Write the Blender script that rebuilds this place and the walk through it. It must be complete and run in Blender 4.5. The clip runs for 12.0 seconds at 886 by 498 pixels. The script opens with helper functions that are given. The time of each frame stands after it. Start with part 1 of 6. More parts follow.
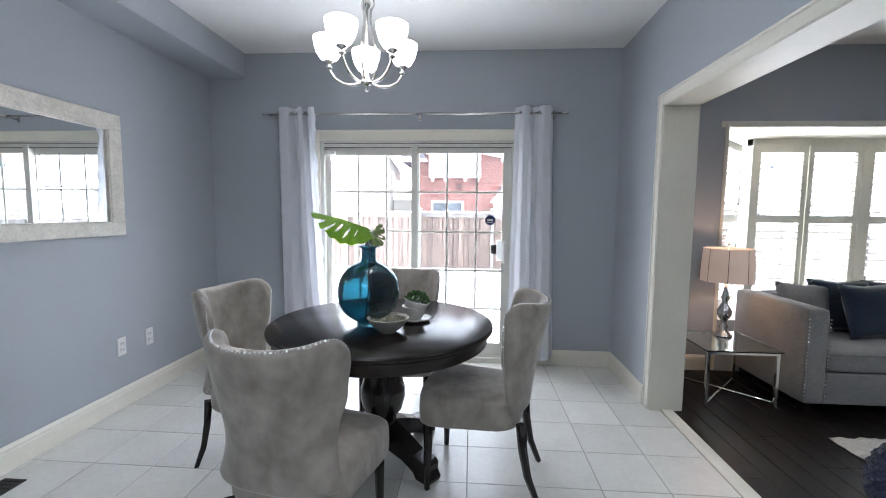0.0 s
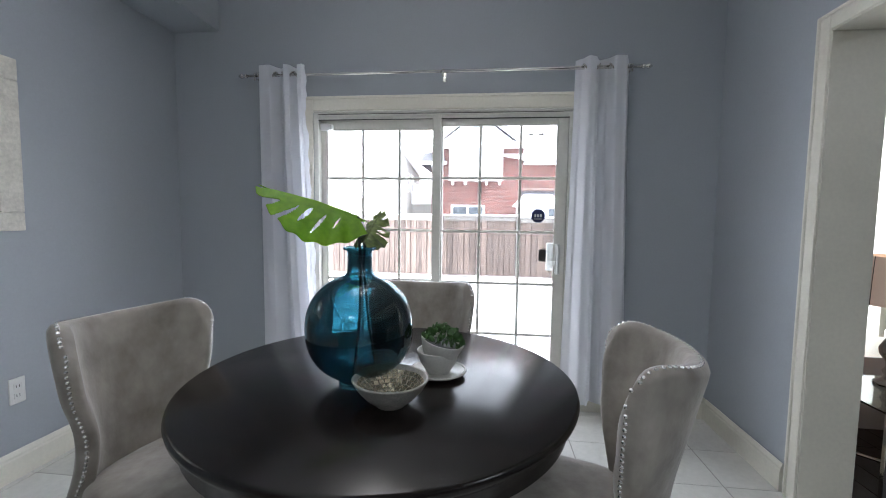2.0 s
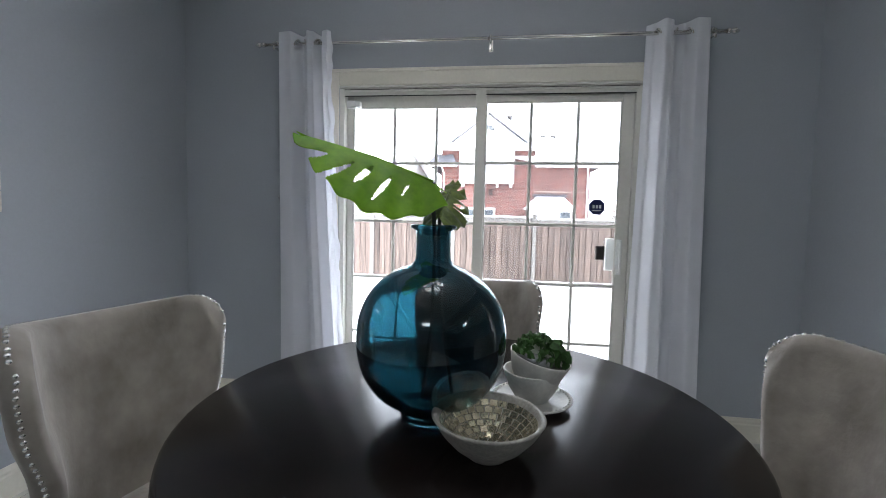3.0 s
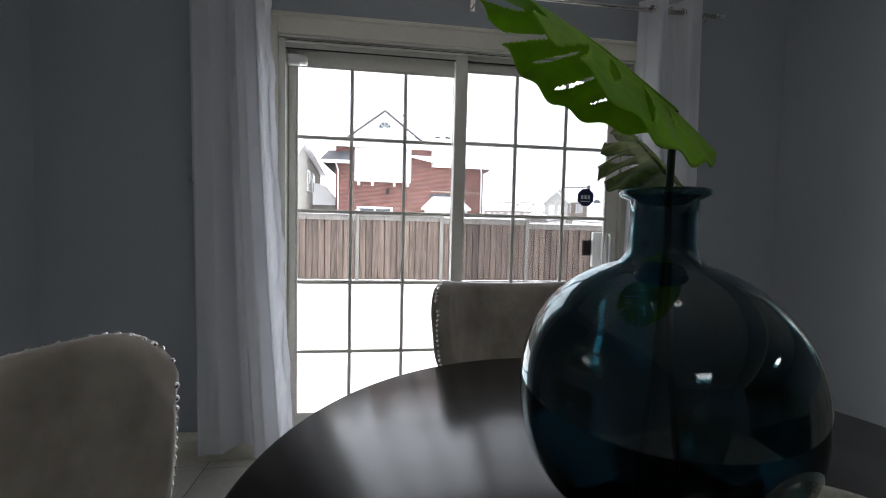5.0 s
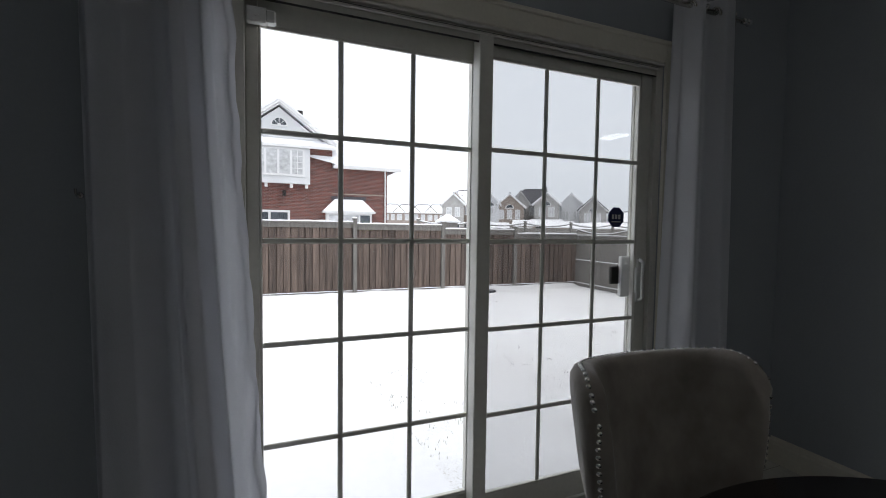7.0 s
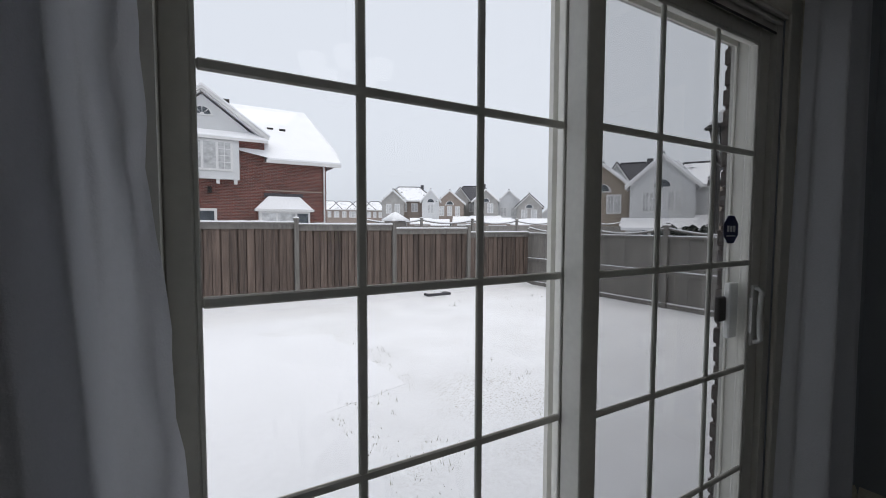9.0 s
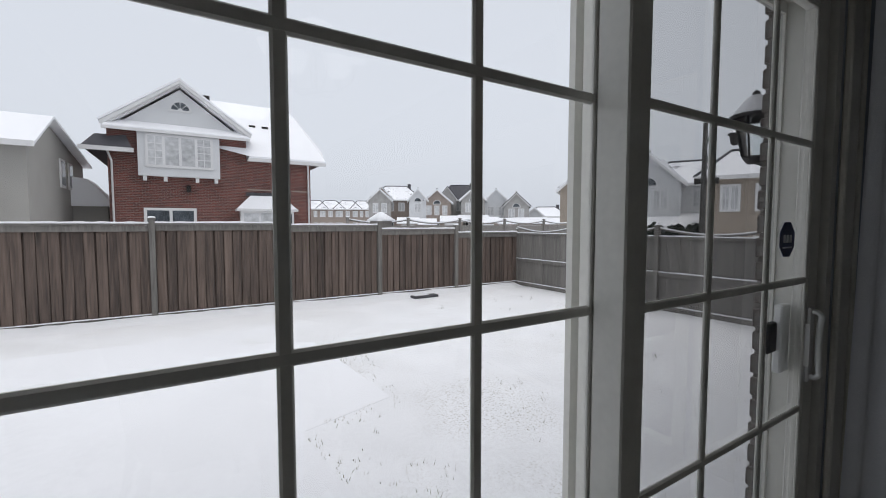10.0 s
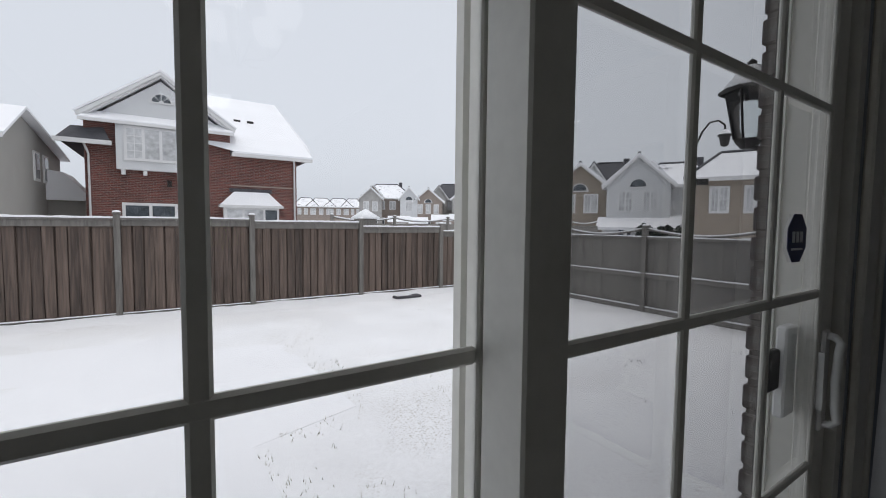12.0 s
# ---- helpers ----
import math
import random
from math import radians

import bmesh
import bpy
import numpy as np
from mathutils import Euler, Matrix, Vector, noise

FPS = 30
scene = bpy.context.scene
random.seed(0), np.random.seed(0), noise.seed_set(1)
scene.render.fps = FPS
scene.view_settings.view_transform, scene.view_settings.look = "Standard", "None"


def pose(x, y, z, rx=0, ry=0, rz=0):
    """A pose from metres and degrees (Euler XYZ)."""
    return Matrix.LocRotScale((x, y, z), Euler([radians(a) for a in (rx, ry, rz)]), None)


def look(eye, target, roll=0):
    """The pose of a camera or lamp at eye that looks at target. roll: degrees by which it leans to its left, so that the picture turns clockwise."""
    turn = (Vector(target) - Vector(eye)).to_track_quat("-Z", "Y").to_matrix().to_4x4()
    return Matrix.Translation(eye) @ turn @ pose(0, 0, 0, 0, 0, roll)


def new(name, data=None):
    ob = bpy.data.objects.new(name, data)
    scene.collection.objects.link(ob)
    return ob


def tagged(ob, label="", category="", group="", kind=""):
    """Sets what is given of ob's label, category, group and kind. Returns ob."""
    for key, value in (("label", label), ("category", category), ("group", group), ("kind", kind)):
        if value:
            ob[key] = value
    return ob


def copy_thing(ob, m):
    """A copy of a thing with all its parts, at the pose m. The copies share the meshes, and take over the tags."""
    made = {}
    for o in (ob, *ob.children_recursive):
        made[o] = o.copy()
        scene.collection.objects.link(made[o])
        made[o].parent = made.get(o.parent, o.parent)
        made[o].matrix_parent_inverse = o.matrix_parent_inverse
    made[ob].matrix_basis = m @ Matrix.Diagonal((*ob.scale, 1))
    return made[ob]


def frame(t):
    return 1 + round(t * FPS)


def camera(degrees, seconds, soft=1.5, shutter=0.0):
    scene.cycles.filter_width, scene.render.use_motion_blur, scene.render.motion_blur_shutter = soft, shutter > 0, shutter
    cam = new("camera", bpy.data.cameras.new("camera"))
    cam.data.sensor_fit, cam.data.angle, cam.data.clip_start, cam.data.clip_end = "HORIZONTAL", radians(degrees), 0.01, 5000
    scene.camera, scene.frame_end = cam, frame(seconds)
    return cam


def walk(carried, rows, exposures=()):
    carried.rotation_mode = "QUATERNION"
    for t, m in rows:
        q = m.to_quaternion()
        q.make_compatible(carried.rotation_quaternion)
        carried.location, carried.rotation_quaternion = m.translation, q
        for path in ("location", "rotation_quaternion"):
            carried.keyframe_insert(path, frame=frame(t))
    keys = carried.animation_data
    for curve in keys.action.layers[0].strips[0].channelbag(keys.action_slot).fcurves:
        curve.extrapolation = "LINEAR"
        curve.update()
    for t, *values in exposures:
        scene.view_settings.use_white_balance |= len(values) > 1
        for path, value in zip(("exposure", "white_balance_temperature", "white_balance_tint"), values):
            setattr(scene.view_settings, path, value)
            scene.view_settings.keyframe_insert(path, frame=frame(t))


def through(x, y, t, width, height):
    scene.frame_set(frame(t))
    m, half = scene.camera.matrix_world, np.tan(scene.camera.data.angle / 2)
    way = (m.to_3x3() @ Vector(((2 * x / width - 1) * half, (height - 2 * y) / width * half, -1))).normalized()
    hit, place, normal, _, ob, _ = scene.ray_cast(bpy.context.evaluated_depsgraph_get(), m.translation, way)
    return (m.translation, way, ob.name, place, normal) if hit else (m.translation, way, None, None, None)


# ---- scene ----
cam = camera(93.0, 12.0, soft=1.0)
PATH = [
    (0, (-0.076, 0.453, 1.353), (-0.211, 2.441, 1.181), 0.6),
    (0.5, (-0.062, 0.7, 1.334), (-0.224, 2.686, 1.167), 0.6),
    (1, (-0.086, 0.958, 1.328), (-0.281, 2.942, 1.162), 0.7),
    (1.5, (-0.119, 1.166, 1.318), (-0.336, 3.148, 1.152), 0.7),
    (2, (-0.224, 1.391, 1.265), (-0.447, 3.374, 1.12), 0.8),
    (2.5, (-0.315, 1.572, 1.235), (-0.552, 3.553, 1.099), 1.1),
    (3, (-0.479, 1.722, 1.183), (-0.729, 3.703, 1.055), 1.4),
    (3.5, (-0.594, 1.842, 1.13), (-0.768, 3.832, 1.021), 1.5),
    (3.7, (-0.644, 1.869, 1.124), (-0.769, 3.861, 0.997), 1.4),
    (5.3, (-0.998, 2.236, 1.131), (-0.649, 4.202, 1.024), 1.3),
    (5.5, (-1.037, 2.297, 1.135), (-0.641, 4.255, 1.032), 1.2),
    (6, (-1.133, 2.464, 1.183), (-0.622, 4.394, 1.065), 1.1),
    (6.5, (-1.218, 2.609, 1.201), (-0.591, 4.505, 1.091), 0.9),
    (7, (-1.323, 2.773, 1.229), (-0.584, 4.628, 1.132), 0.8),
    (7.2, (-1.348, 2.838, 1.236), (-0.568, 4.677, 1.136), 0.7),
    (9, (-1.365, 3.539, 1.299), (-0.364, 5.268, 1.188), 0.2),
    (9.5, (-1.304, 3.678, 1.314), (-0.268, 5.385, 1.193), 0.3),
    (10, (-1.204, 3.791, 1.327), (-0.153, 5.488, 1.212), 0.0),
    (10.5, (-1.141, 3.844, 1.329), (-0.094, 5.543, 1.203), 0.1),
    (11, (-1.073, 3.886, 1.317), (-0.033, 5.589, 1.189), 0.1),
    (11.5, (-0.967, 3.925, 1.316), (0.089, 5.618, 1.186), 0.0),
    (12, (-0.868, 3.94, 1.309), (0.215, 5.617, 1.19), 0.6),
]
EXPOSURES = [(0.0, 3.85, 6200, 13), (1.0, 3.78, 6250, 13), (2.5, 3.36, 6350, 12), (3.7, 3.02, 6450, 12), (5.5, 1.92, 6720, 12), (6.0, 1.88, 6720, 12), (6.5, 1.20, 6700, 12),
             (7.2, 0.72, 6650, 12), (9.0, 0.12, 6620, 13), (9.5, 0.05, 6620, 13), (12.0, 0.02, 6640, 13)]
walk(cam, [(t, look(eye, target, roll)) for t, eye, target, roll in PATH], EXPOSURES)

# ---- world, sun and large lights: a pale overcast winter sky ----
SUN_ELEVATION, SUN_TURN = radians(80), radians(165)
world = bpy.data.worlds.new("overcast_sky")
scene.world = world
world.use_nodes = True
wn, wl = world.node_tree.nodes, world.node_tree.links
sky = wn.new("ShaderNodeTexSky")
sky.sky_type = "NISHITA"
sky.sun_disc = False
sky.sun_elevation, sky.sun_rotation = SUN_ELEVATION, SUN_TURN
sky.air_density, sky.dust_density, sky.ozone_density = 1.0, 6.0, 1.0
pale = wn.new("ShaderNodeHueSaturation")
pale.inputs["Saturation"].default_value = 0.22
cloud = wn.new("ShaderNodeMix")
cloud.data_type = "RGBA"
cloud.inputs[0].default_value = 0.72
cloud.inputs[7].default_value = (6.4, 6.95, 7.75, 1)
wl.new(sky.outputs[0], pale.inputs["Color"])
wl.new(pale.outputs[0], cloud.inputs[6])
wl.new(cloud.outputs[2], wn["Background"].inputs[0])
wn["Background"].inputs[1].default_value = 0.131

sun = new("sun", bpy.data.lights.new("sun", "SUN"))
sun.data.energy, sun.data.angle, sun.data.color = 0.75, radians(60), (1.0, 0.97, 0.93)
sun.matrix_world = look((0, 0, 0), (-math.sin(SUN_TURN) * math.cos(SUN_ELEVATION), -math.cos(SUN_TURN) * math.cos(SUN_ELEVATION), -math.sin(SUN_ELEVATION)))


def ceiling_fill(name, x, y, z, size, energy):
    ob = new(name, bpy.data.lights.new(name, "AREA"))
    ob.data.shape, ob.data.size, ob.data.size_y = "RECTANGLE", size, size
    ob.data.energy, ob.data.color = energy, (0.88, 0.96, 1.0)
    ob.matrix_world = pose(x, y, z)
    return ob


# unseen fill lamps added under the kitchen and living room ceilings, behind the walker
ceiling_fill("kitchen_fill", -0.6, -1.1, 2.73, 0.7, 3.0)
ceiling_fill("living_fill", 3.6, 0.4, 2.73, 0.5, 3.2)


def bulb(name, x, y, z, energy, colour, size):
    ob = new(name, bpy.data.lights.new(name, "POINT"))
    ob.data.energy, ob.data.color, ob.data.shadow_soft_size = energy, colour, size
    ob.location = (x, y, z)
    return ob


bulb("table_lamp_light", 1.90, 3.83, 1.0, 0.35, (1.0, 0.66, 0.42), 0.04)

# ---- materials ----
MATS = {}


def mat(name, colour, rough=0.6, metal=0.0, var=0.08, scale=3.0, fine=60.0, bump=0.05, bump_scale=80.0, tint=None, coat=0.0, sheen=0.0,
        random_piece=0.0, stretch=(1, 1, 1), rough_var=0.06, transmission=0.0, ior=1.45, specular=0.5, emit=None, alpha=1.0):
    m = bpy.data.materials.new(name)
    m.use_nodes = True
    n, l = m.node_tree.nodes, m.node_tree.links
    b = n["Principled BSDF"]
    tc = n.new("ShaderNodeTexCoord")
    mp = n.new("ShaderNodeMapping")
    mp.inputs["Scale"].default_value = stretch
    if random_piece:
        shift, shake = n.new("ShaderNodeObjectInfo"), n.new("ShaderNodeVectorMath")
        shake.operation = "MULTIPLY_ADD"
        l.new(shift.outputs["Random"], shake.inputs[0])
        shake.inputs[1].default_value = (17.0, 31.0, 23.0)
        l.new(tc.outputs["Object"], shake.inputs[2])
        l.new(shake.outputs[0], mp.inputs[0])
    else:
        l.new(tc.outputs["Object"], mp.inputs[0])

    def noise_tex(s, detail=3.0):
        t = n.new("ShaderNodeTexNoise")
        t.inputs["Scale"].default_value, t.inputs["Detail"].default_value = s, detail
        l.new(mp.outputs[0], t.inputs["Vector"])
        return t.outputs["Fac"]

    big, small = noise_tex(scale, 4.0), noise_tex(fine, 3.0)
    add = n.new("ShaderNodeMath")
    add.operation = "MULTIPLY_ADD"
    l.new(small, add.inputs[0])
    add.inputs[1].default_value = 0.5
    half = n.new("ShaderNodeMath")
    half.operation = "MULTIPLY"
    l.new(big, half.inputs[0])
    half.inputs[1].default_value = 0.5
    l.new(half.outputs[0], add.inputs[2])
    ramp = n.new("ShaderNodeMapRange")
    ramp.inputs[1].default_value, ramp.inputs[2].default_value = 0.3, 0.7
    l.new(add.outputs[0], ramp.inputs[0])
    fac = ramp.outputs[0]
    if random_piece:
        info = n.new("ShaderNodeObjectInfo")
        mixr = n.new("ShaderNodeMath")
        mixr.operation = "MULTIPLY_ADD"
        l.new(info.outputs["Random"], mixr.inputs[0])
        mixr.inputs[1].default_value = random_piece
        keep = n.new("ShaderNodeMath")
        keep.operation = "MULTIPLY"
        l.new(fac, keep.inputs[0])
        keep.inputs[1].default_value = 1 - random_piece
        l.new(keep.outputs[0], mixr.inputs[2])
        fac = mixr.outputs[0]
    mix = n.new("ShaderNodeMix")
    mix.data_type = "RGBA"
    dark = tint or tuple(c * (1 - 2 * var) for c in colour)
    mix.inputs[6].default_value = (*dark, 1)
    mix.inputs[7].default_value = (*[min(1, c * (1 + var)) for c in colour], 1)
    l.new(fac, mix.inputs[0])
    l.new(mix.outputs[2], b.inputs["Base Color"])
    rr = n.new("ShaderNodeMapRange")
    rr.inputs[3].default_value, rr.inputs[4].default_value = max(0, rough - rough_var), min(1, rough + rough_var)
    l.new(big, rr.inputs[0])
    l.new(rr.outputs[0], b.inputs["Roughness"])
    b.inputs["Metallic"].default_value = metal
    b.inputs["Coat Weight"].default_value = coat
    b.inputs["Coat Roughness"].default_value = 0.12
    b.inputs["Sheen Weight"].default_value = sheen
    b.inputs["Sheen Roughness"].default_value = 0.4
    b.inputs["Transmission Weight"].default_value = transmission
    b.inputs["IOR"].default_value = ior
    b.inputs["Specular IOR Level"].default_value = specular
    if emit:
        b.inputs["Emission Color"].default_value = (*emit[:3], 1)
        b.inputs["Emission Strength"].default_value = emit[3]
    if bump:
        bp = n.new("ShaderNodeBump")
        bp.inputs["Strength"].default_value, bp.inputs["Distance"].default_value = bump, 0.01
        l.new(noise_tex(bump_scale, 4.0), bp.inputs["Height"])
        l.new(bp.outputs[0], b.inputs["Normal"])
    MATS[name] = m
    return m


wall_paint = mat("wall_paint", (0.374, 0.401, 0.436), 0.55, var=0.025, scale=1.2, fine=90, bump=0.06, bump_scale=260)
ceiling_paint = mat("ceiling_paint", (0.78, 0.78, 0.77), 0.8, var=0.02, bump=0.15, bump_scale=180)
trim_paint = mat("trim_paint", (0.74, 0.71, 0.62), 0.38, var=0.04, scale=4, bump=0.03, bump_scale=120)
vinyl = mat("vinyl", (0.66, 0.65, 0.60), 0.42, var=0.04, scale=5, bump=0.02)
tile_mat = mat("floor_tile", (0.70, 0.685, 0.645), 0.22, var=0.07, scale=5, fine=40, bump=0.02, bump_scale=30, random_piece=0.35, rough_var=0.07)
grout_mat = mat("grout", (0.33, 0.31, 0.285), 0.9, var=0.1, bump=0.2, bump_scale=300)
plank_mat = mat("dark_plank", (0.012, 0.008, 0.007), 0.36, specular=0.25, var=0.3, scale=3, fine=50, bump=0.06, bump_scale=60, stretch=(8, 0.7, 1), random_piece=0.4)
espresso = mat("espresso_wood", (0.013, 0.009, 0.008), 0.21, var=0.25, scale=3, fine=60, bump=0.012, bump_scale=60, stretch=(1, 6, 1), specular=0.5, rough_var=0.03)
velvet = mat("velvet", (0.375, 0.34, 0.305), 0.85, var=0.18, scale=6, fine=17, bump=0.4, bump_scale=20, tint=(0.205, 0.182, 0.158), sheen=0.45, stretch=(1.0, 1.0, 0.75))
chrome = mat("polished_nickel", (0.72, 0.70, 0.67), 0.12, metal=1.0, var=0.05, bump=0.0)
nail_metal = mat("nailhead_metal", (0.75, 0.74, 0.72), 0.22, metal=1.0, var=0.1, bump=0.0)
ceramic = mat("white_ceramic", (0.66, 0.645, 0.60), 0.35, var=0.08, scale=20, fine=120, bump=0.06, bump_scale=140)
leaf_dark = mat("leaf_dark", (0.15, 0.20, 0.05), 0.42, var=0.3, scale=30, fine=90, bump=0.12, bump_scale=60, tint=(0.03, 0.05, 0.015))
succulent_green = mat("succulent_green", (0.05, 0.13, 0.03), 0.5, var=0.35, scale=40, fine=120, bump=0.2, bump_scale=100)
stem_dark = mat("stem_dark", (0.02, 0.03, 0.015), 0.5, var=0.2)
shade_glass = mat("frosted_lamp_glass", (0.9, 0.89, 0.86), 0.4, var=0.02, bump=0.0, emit=(1.0, 0.985, 0.96, 1.0))
plastic_white = mat("white_plastic", (0.72, 0.72, 0.70), 0.35, var=0.03, bump=0.02)
dark_metal = mat("dark_metal", (0.035, 0.032, 0.03), 0.45, metal=0.6, var=0.2, bump=0.05)
slot_dark = mat("dark_slot", (0.02, 0.02, 0.02), 0.6, var=0.1, bump=0.0)
sign_blue = mat("sign_blue", (0.012, 0.02, 0.10), 0.3, var=0.05, bump=0.0)
sign_white = mat("sign_white", (0.75, 0.76, 0.8), 0.4, var=0.03, bump=0.0)
frame_cream = mat("mirror_frame_cream", (0.66, 0.63, 0.56), 0.4, var=0.12, scale=14, fine=70, bump=0.5, bump_scale=55)
mirror_mat = mat("mirror_silver", (0.86, 0.88, 0.88), 0.01, metal=1.0, var=0.0, bump=0.0, rough_var=0.005)
sofa_fabric = mat("sofa_fabric", (0.235, 0.228, 0.225), 0.9, var=0.12, scale=6, fine=60, bump=0.2, bump_scale=160, sheen=0.3)
navy = mat("navy_fabric", (0.012, 0.022, 0.042), 0.85, var=0.25, scale=12, fine=90, bump=0.2, bump_scale=140, sheen=0.25)
knit_navy = mat("navy_knit", (0.012, 0.018, 0.05), 0.9, var=0.3, scale=25, fine=90, bump=0.6, bump_scale=60, sheen=0.2)
rug_mat = mat("white_shag", (0.62, 0.61, 0.58), 0.95, var=0.15, scale=20, fine=90, bump=0.8, bump_scale=70)
lamp_shade_mat = mat("lamp_shade_fabric", (0.70, 0.58, 0.50), 0.9, var=0.05, fine=200, bump=0.2, bump_scale=300, emit=(1.0, 0.70, 0.52, 0.014))
snow = mat("snow", (0.85, 0.86, 0.885), 0.7, var=0.03, scale=0.9, fine=14, bump=0.35, bump_scale=9)
lawn_snow = mat("lawn_snow", (0.85, 0.86, 0.88), 0.75, var=0.05, scale=1.6, fine=22, bump=0.5, bump_scale=16)
grass_dry = mat("dry_grass", (0.50, 0.48, 0.41), 0.9, var=0.3, scale=4, bump=0.0)
fence_wood = mat("fence_wood", (0.190, 0.142, 0.118), 0.85, var=0.35, scale=2.6, fine=7, bump=0.5, bump_scale=9, tint=(0.018, 0.016, 0.016), stretch=(6, 6, 0.32), random_piece=0.28)
fence_grey = mat("fence_post_wood", (0.245, 0.232, 0.215), 0.85, var=0.28, scale=3.0, fine=9, bump=0.3, bump_scale=14, stretch=(6, 6, 0.5), random_piece=0.25)
stucco_grey = mat("grey_stucco", (0.36, 0.35, 0.325), 0.9, var=0.06, scale=1.0, bump=0.4, bump_scale=40)
house_white = mat("house_trim_white", (0.70, 0.70, 0.70), 0.6, var=0.05, bump=0.03)
siding_white = mat("white_siding", (0.66, 0.67, 0.68), 0.65, var=0.05, scale=1.5, bump=0.1)
shingle_dark = mat("dark_shingles", (0.09, 0.09, 0.10), 0.9, var=0.25, scale=3, fine=18, bump=0.4, bump_scale=20)
far_brick = mat("tan_brick", (0.33, 0.275, 0.24), 0.85, var=0.15, scale=1.5, fine=20, bump=0.1)
far_stone = mat("grey_stone", (0.40, 0.39, 0.375), 0.85, var=0.15, scale=1.5, fine=20, bump=0.1)
far_tan = mat("tan_siding", (0.33, 0.28, 0.23), 0.8, var=0.1, scale=1.5, fine=20, bump=0.1)
window_dark = mat("house_window_glass", (0.10, 0.115, 0.13), 0.12, var=0.35, scale=1.2, fine=5, bump=0.0)
# a paler glass tone for some of the house windows
window_light_glass = mat("pale_window_glass", (0.58, 0.59, 0.60), 0.2, var=0.25, scale=1.0, fine=5, bump=0.0)
patchy_roof = mat("snowy_shingles", (0.85, 0.86, 0.885), 0.8, var=0.05, scale=0.9, fine=4, bump=0.4, bump_scale=8)
hedge_mat = mat("snowy_hedge", (0.05, 0.06, 0.05), 0.9, var=0.4, scale=4, fine=20, bump=0.6, bump_scale=12)


def glass_mat(name, colour, ior=1.5, rough=0.0):
    m = bpy.data.materials.new(name)
    m.use_nodes = True
    b = m.node_tree.nodes["Principled BSDF"]
    b.inputs["Base Color"].default_value = (*colour, 1)
    b.inputs["Roughness"].default_value = rough
    b.inputs["Transmission Weight"].default_value = 1.0
    b.inputs["IOR"].default_value = ior
    return m


vase_glass = glass_mat("teal_glass", (0.057, 0.178, 0.215))
table_glass = glass_mat("clear_table_glass", (0.75, 0.85, 0.84))
lantern_glass = glass_mat("lantern_glass", (0.8, 0.85, 0.85), rough=0.15)


def pane_mat():
    m = bpy.data.materials.new("window_pane_glass")
    m.use_nodes = True
    n, l = m.node_tree.nodes, m.node_tree.links
    n.remove(n["Principled BSDF"])
    clear, gloss, mix, fres = n.new("ShaderNodeBsdfTransparent"), n.new("ShaderNodeBsdfGlossy"), n.new("ShaderNodeMixShader"), n.new("ShaderNodeFresnel")
    clear.inputs[0].default_value = (0.97, 0.985, 0.98, 1)
    gloss.inputs["Roughness"].default_value = 0.0
    fres.inputs["IOR"].default_value = 1.5
    l.new(fres.outputs[0], mix.inputs[0])
    l.new(clear.outputs[0], mix.inputs[1])
    l.new(gloss.outputs[0], mix.inputs[2])
    l.new(mix.outputs[0], n["Material Output"].inputs[0])
    return m


pane_glass = pane_mat()


def veil_mat(name, colour, through, translucent=0.0, rough=0.9, var=0.03, scale=3, fine=150, bump=0.25, bump_scale=320, tint=None):
    """Cloth or mesh: part of the light goes straight through, part is scattered through."""
    m = mat(name, colour, rough, var=var, scale=scale, fine=fine, bump=bump, bump_scale=bump_scale, tint=tint)
    n, l = m.node_tree.nodes, m.node_tree.links
    b, out = n["Principled BSDF"], n["Material Output"]
    last = b.outputs[0]
    for kind, share, tone in (("ShaderNodeBsdfTranslucent", translucent, colour), ("ShaderNodeBsdfTransparent", through, (1, 1, 1))):
        if share:
            s, mx = n.new(kind), n.new("ShaderNodeMixShader")
            s.inputs[0].default_value = (*tone, 1)
            mx.inputs[0].default_value = share
            l.new(last, mx.inputs[1])
            l.new(s.outputs[0], mx.inputs[2])
            last = mx.outputs[0]
    l.new(last, out.inputs[0])
    return m


leaf_green = veil_mat("leaf_green", (0.30, 0.52, 0.03), 0.0, 0.5, var=0.25, scale=9, fine=60, bump=0.15, bump_scale=50, tint=(0.09, 0.25, 0.012), rough=0.4)
linen = veil_mat("curtain_linen", (0.82, 0.83, 0.87), 0.0, 0.42)


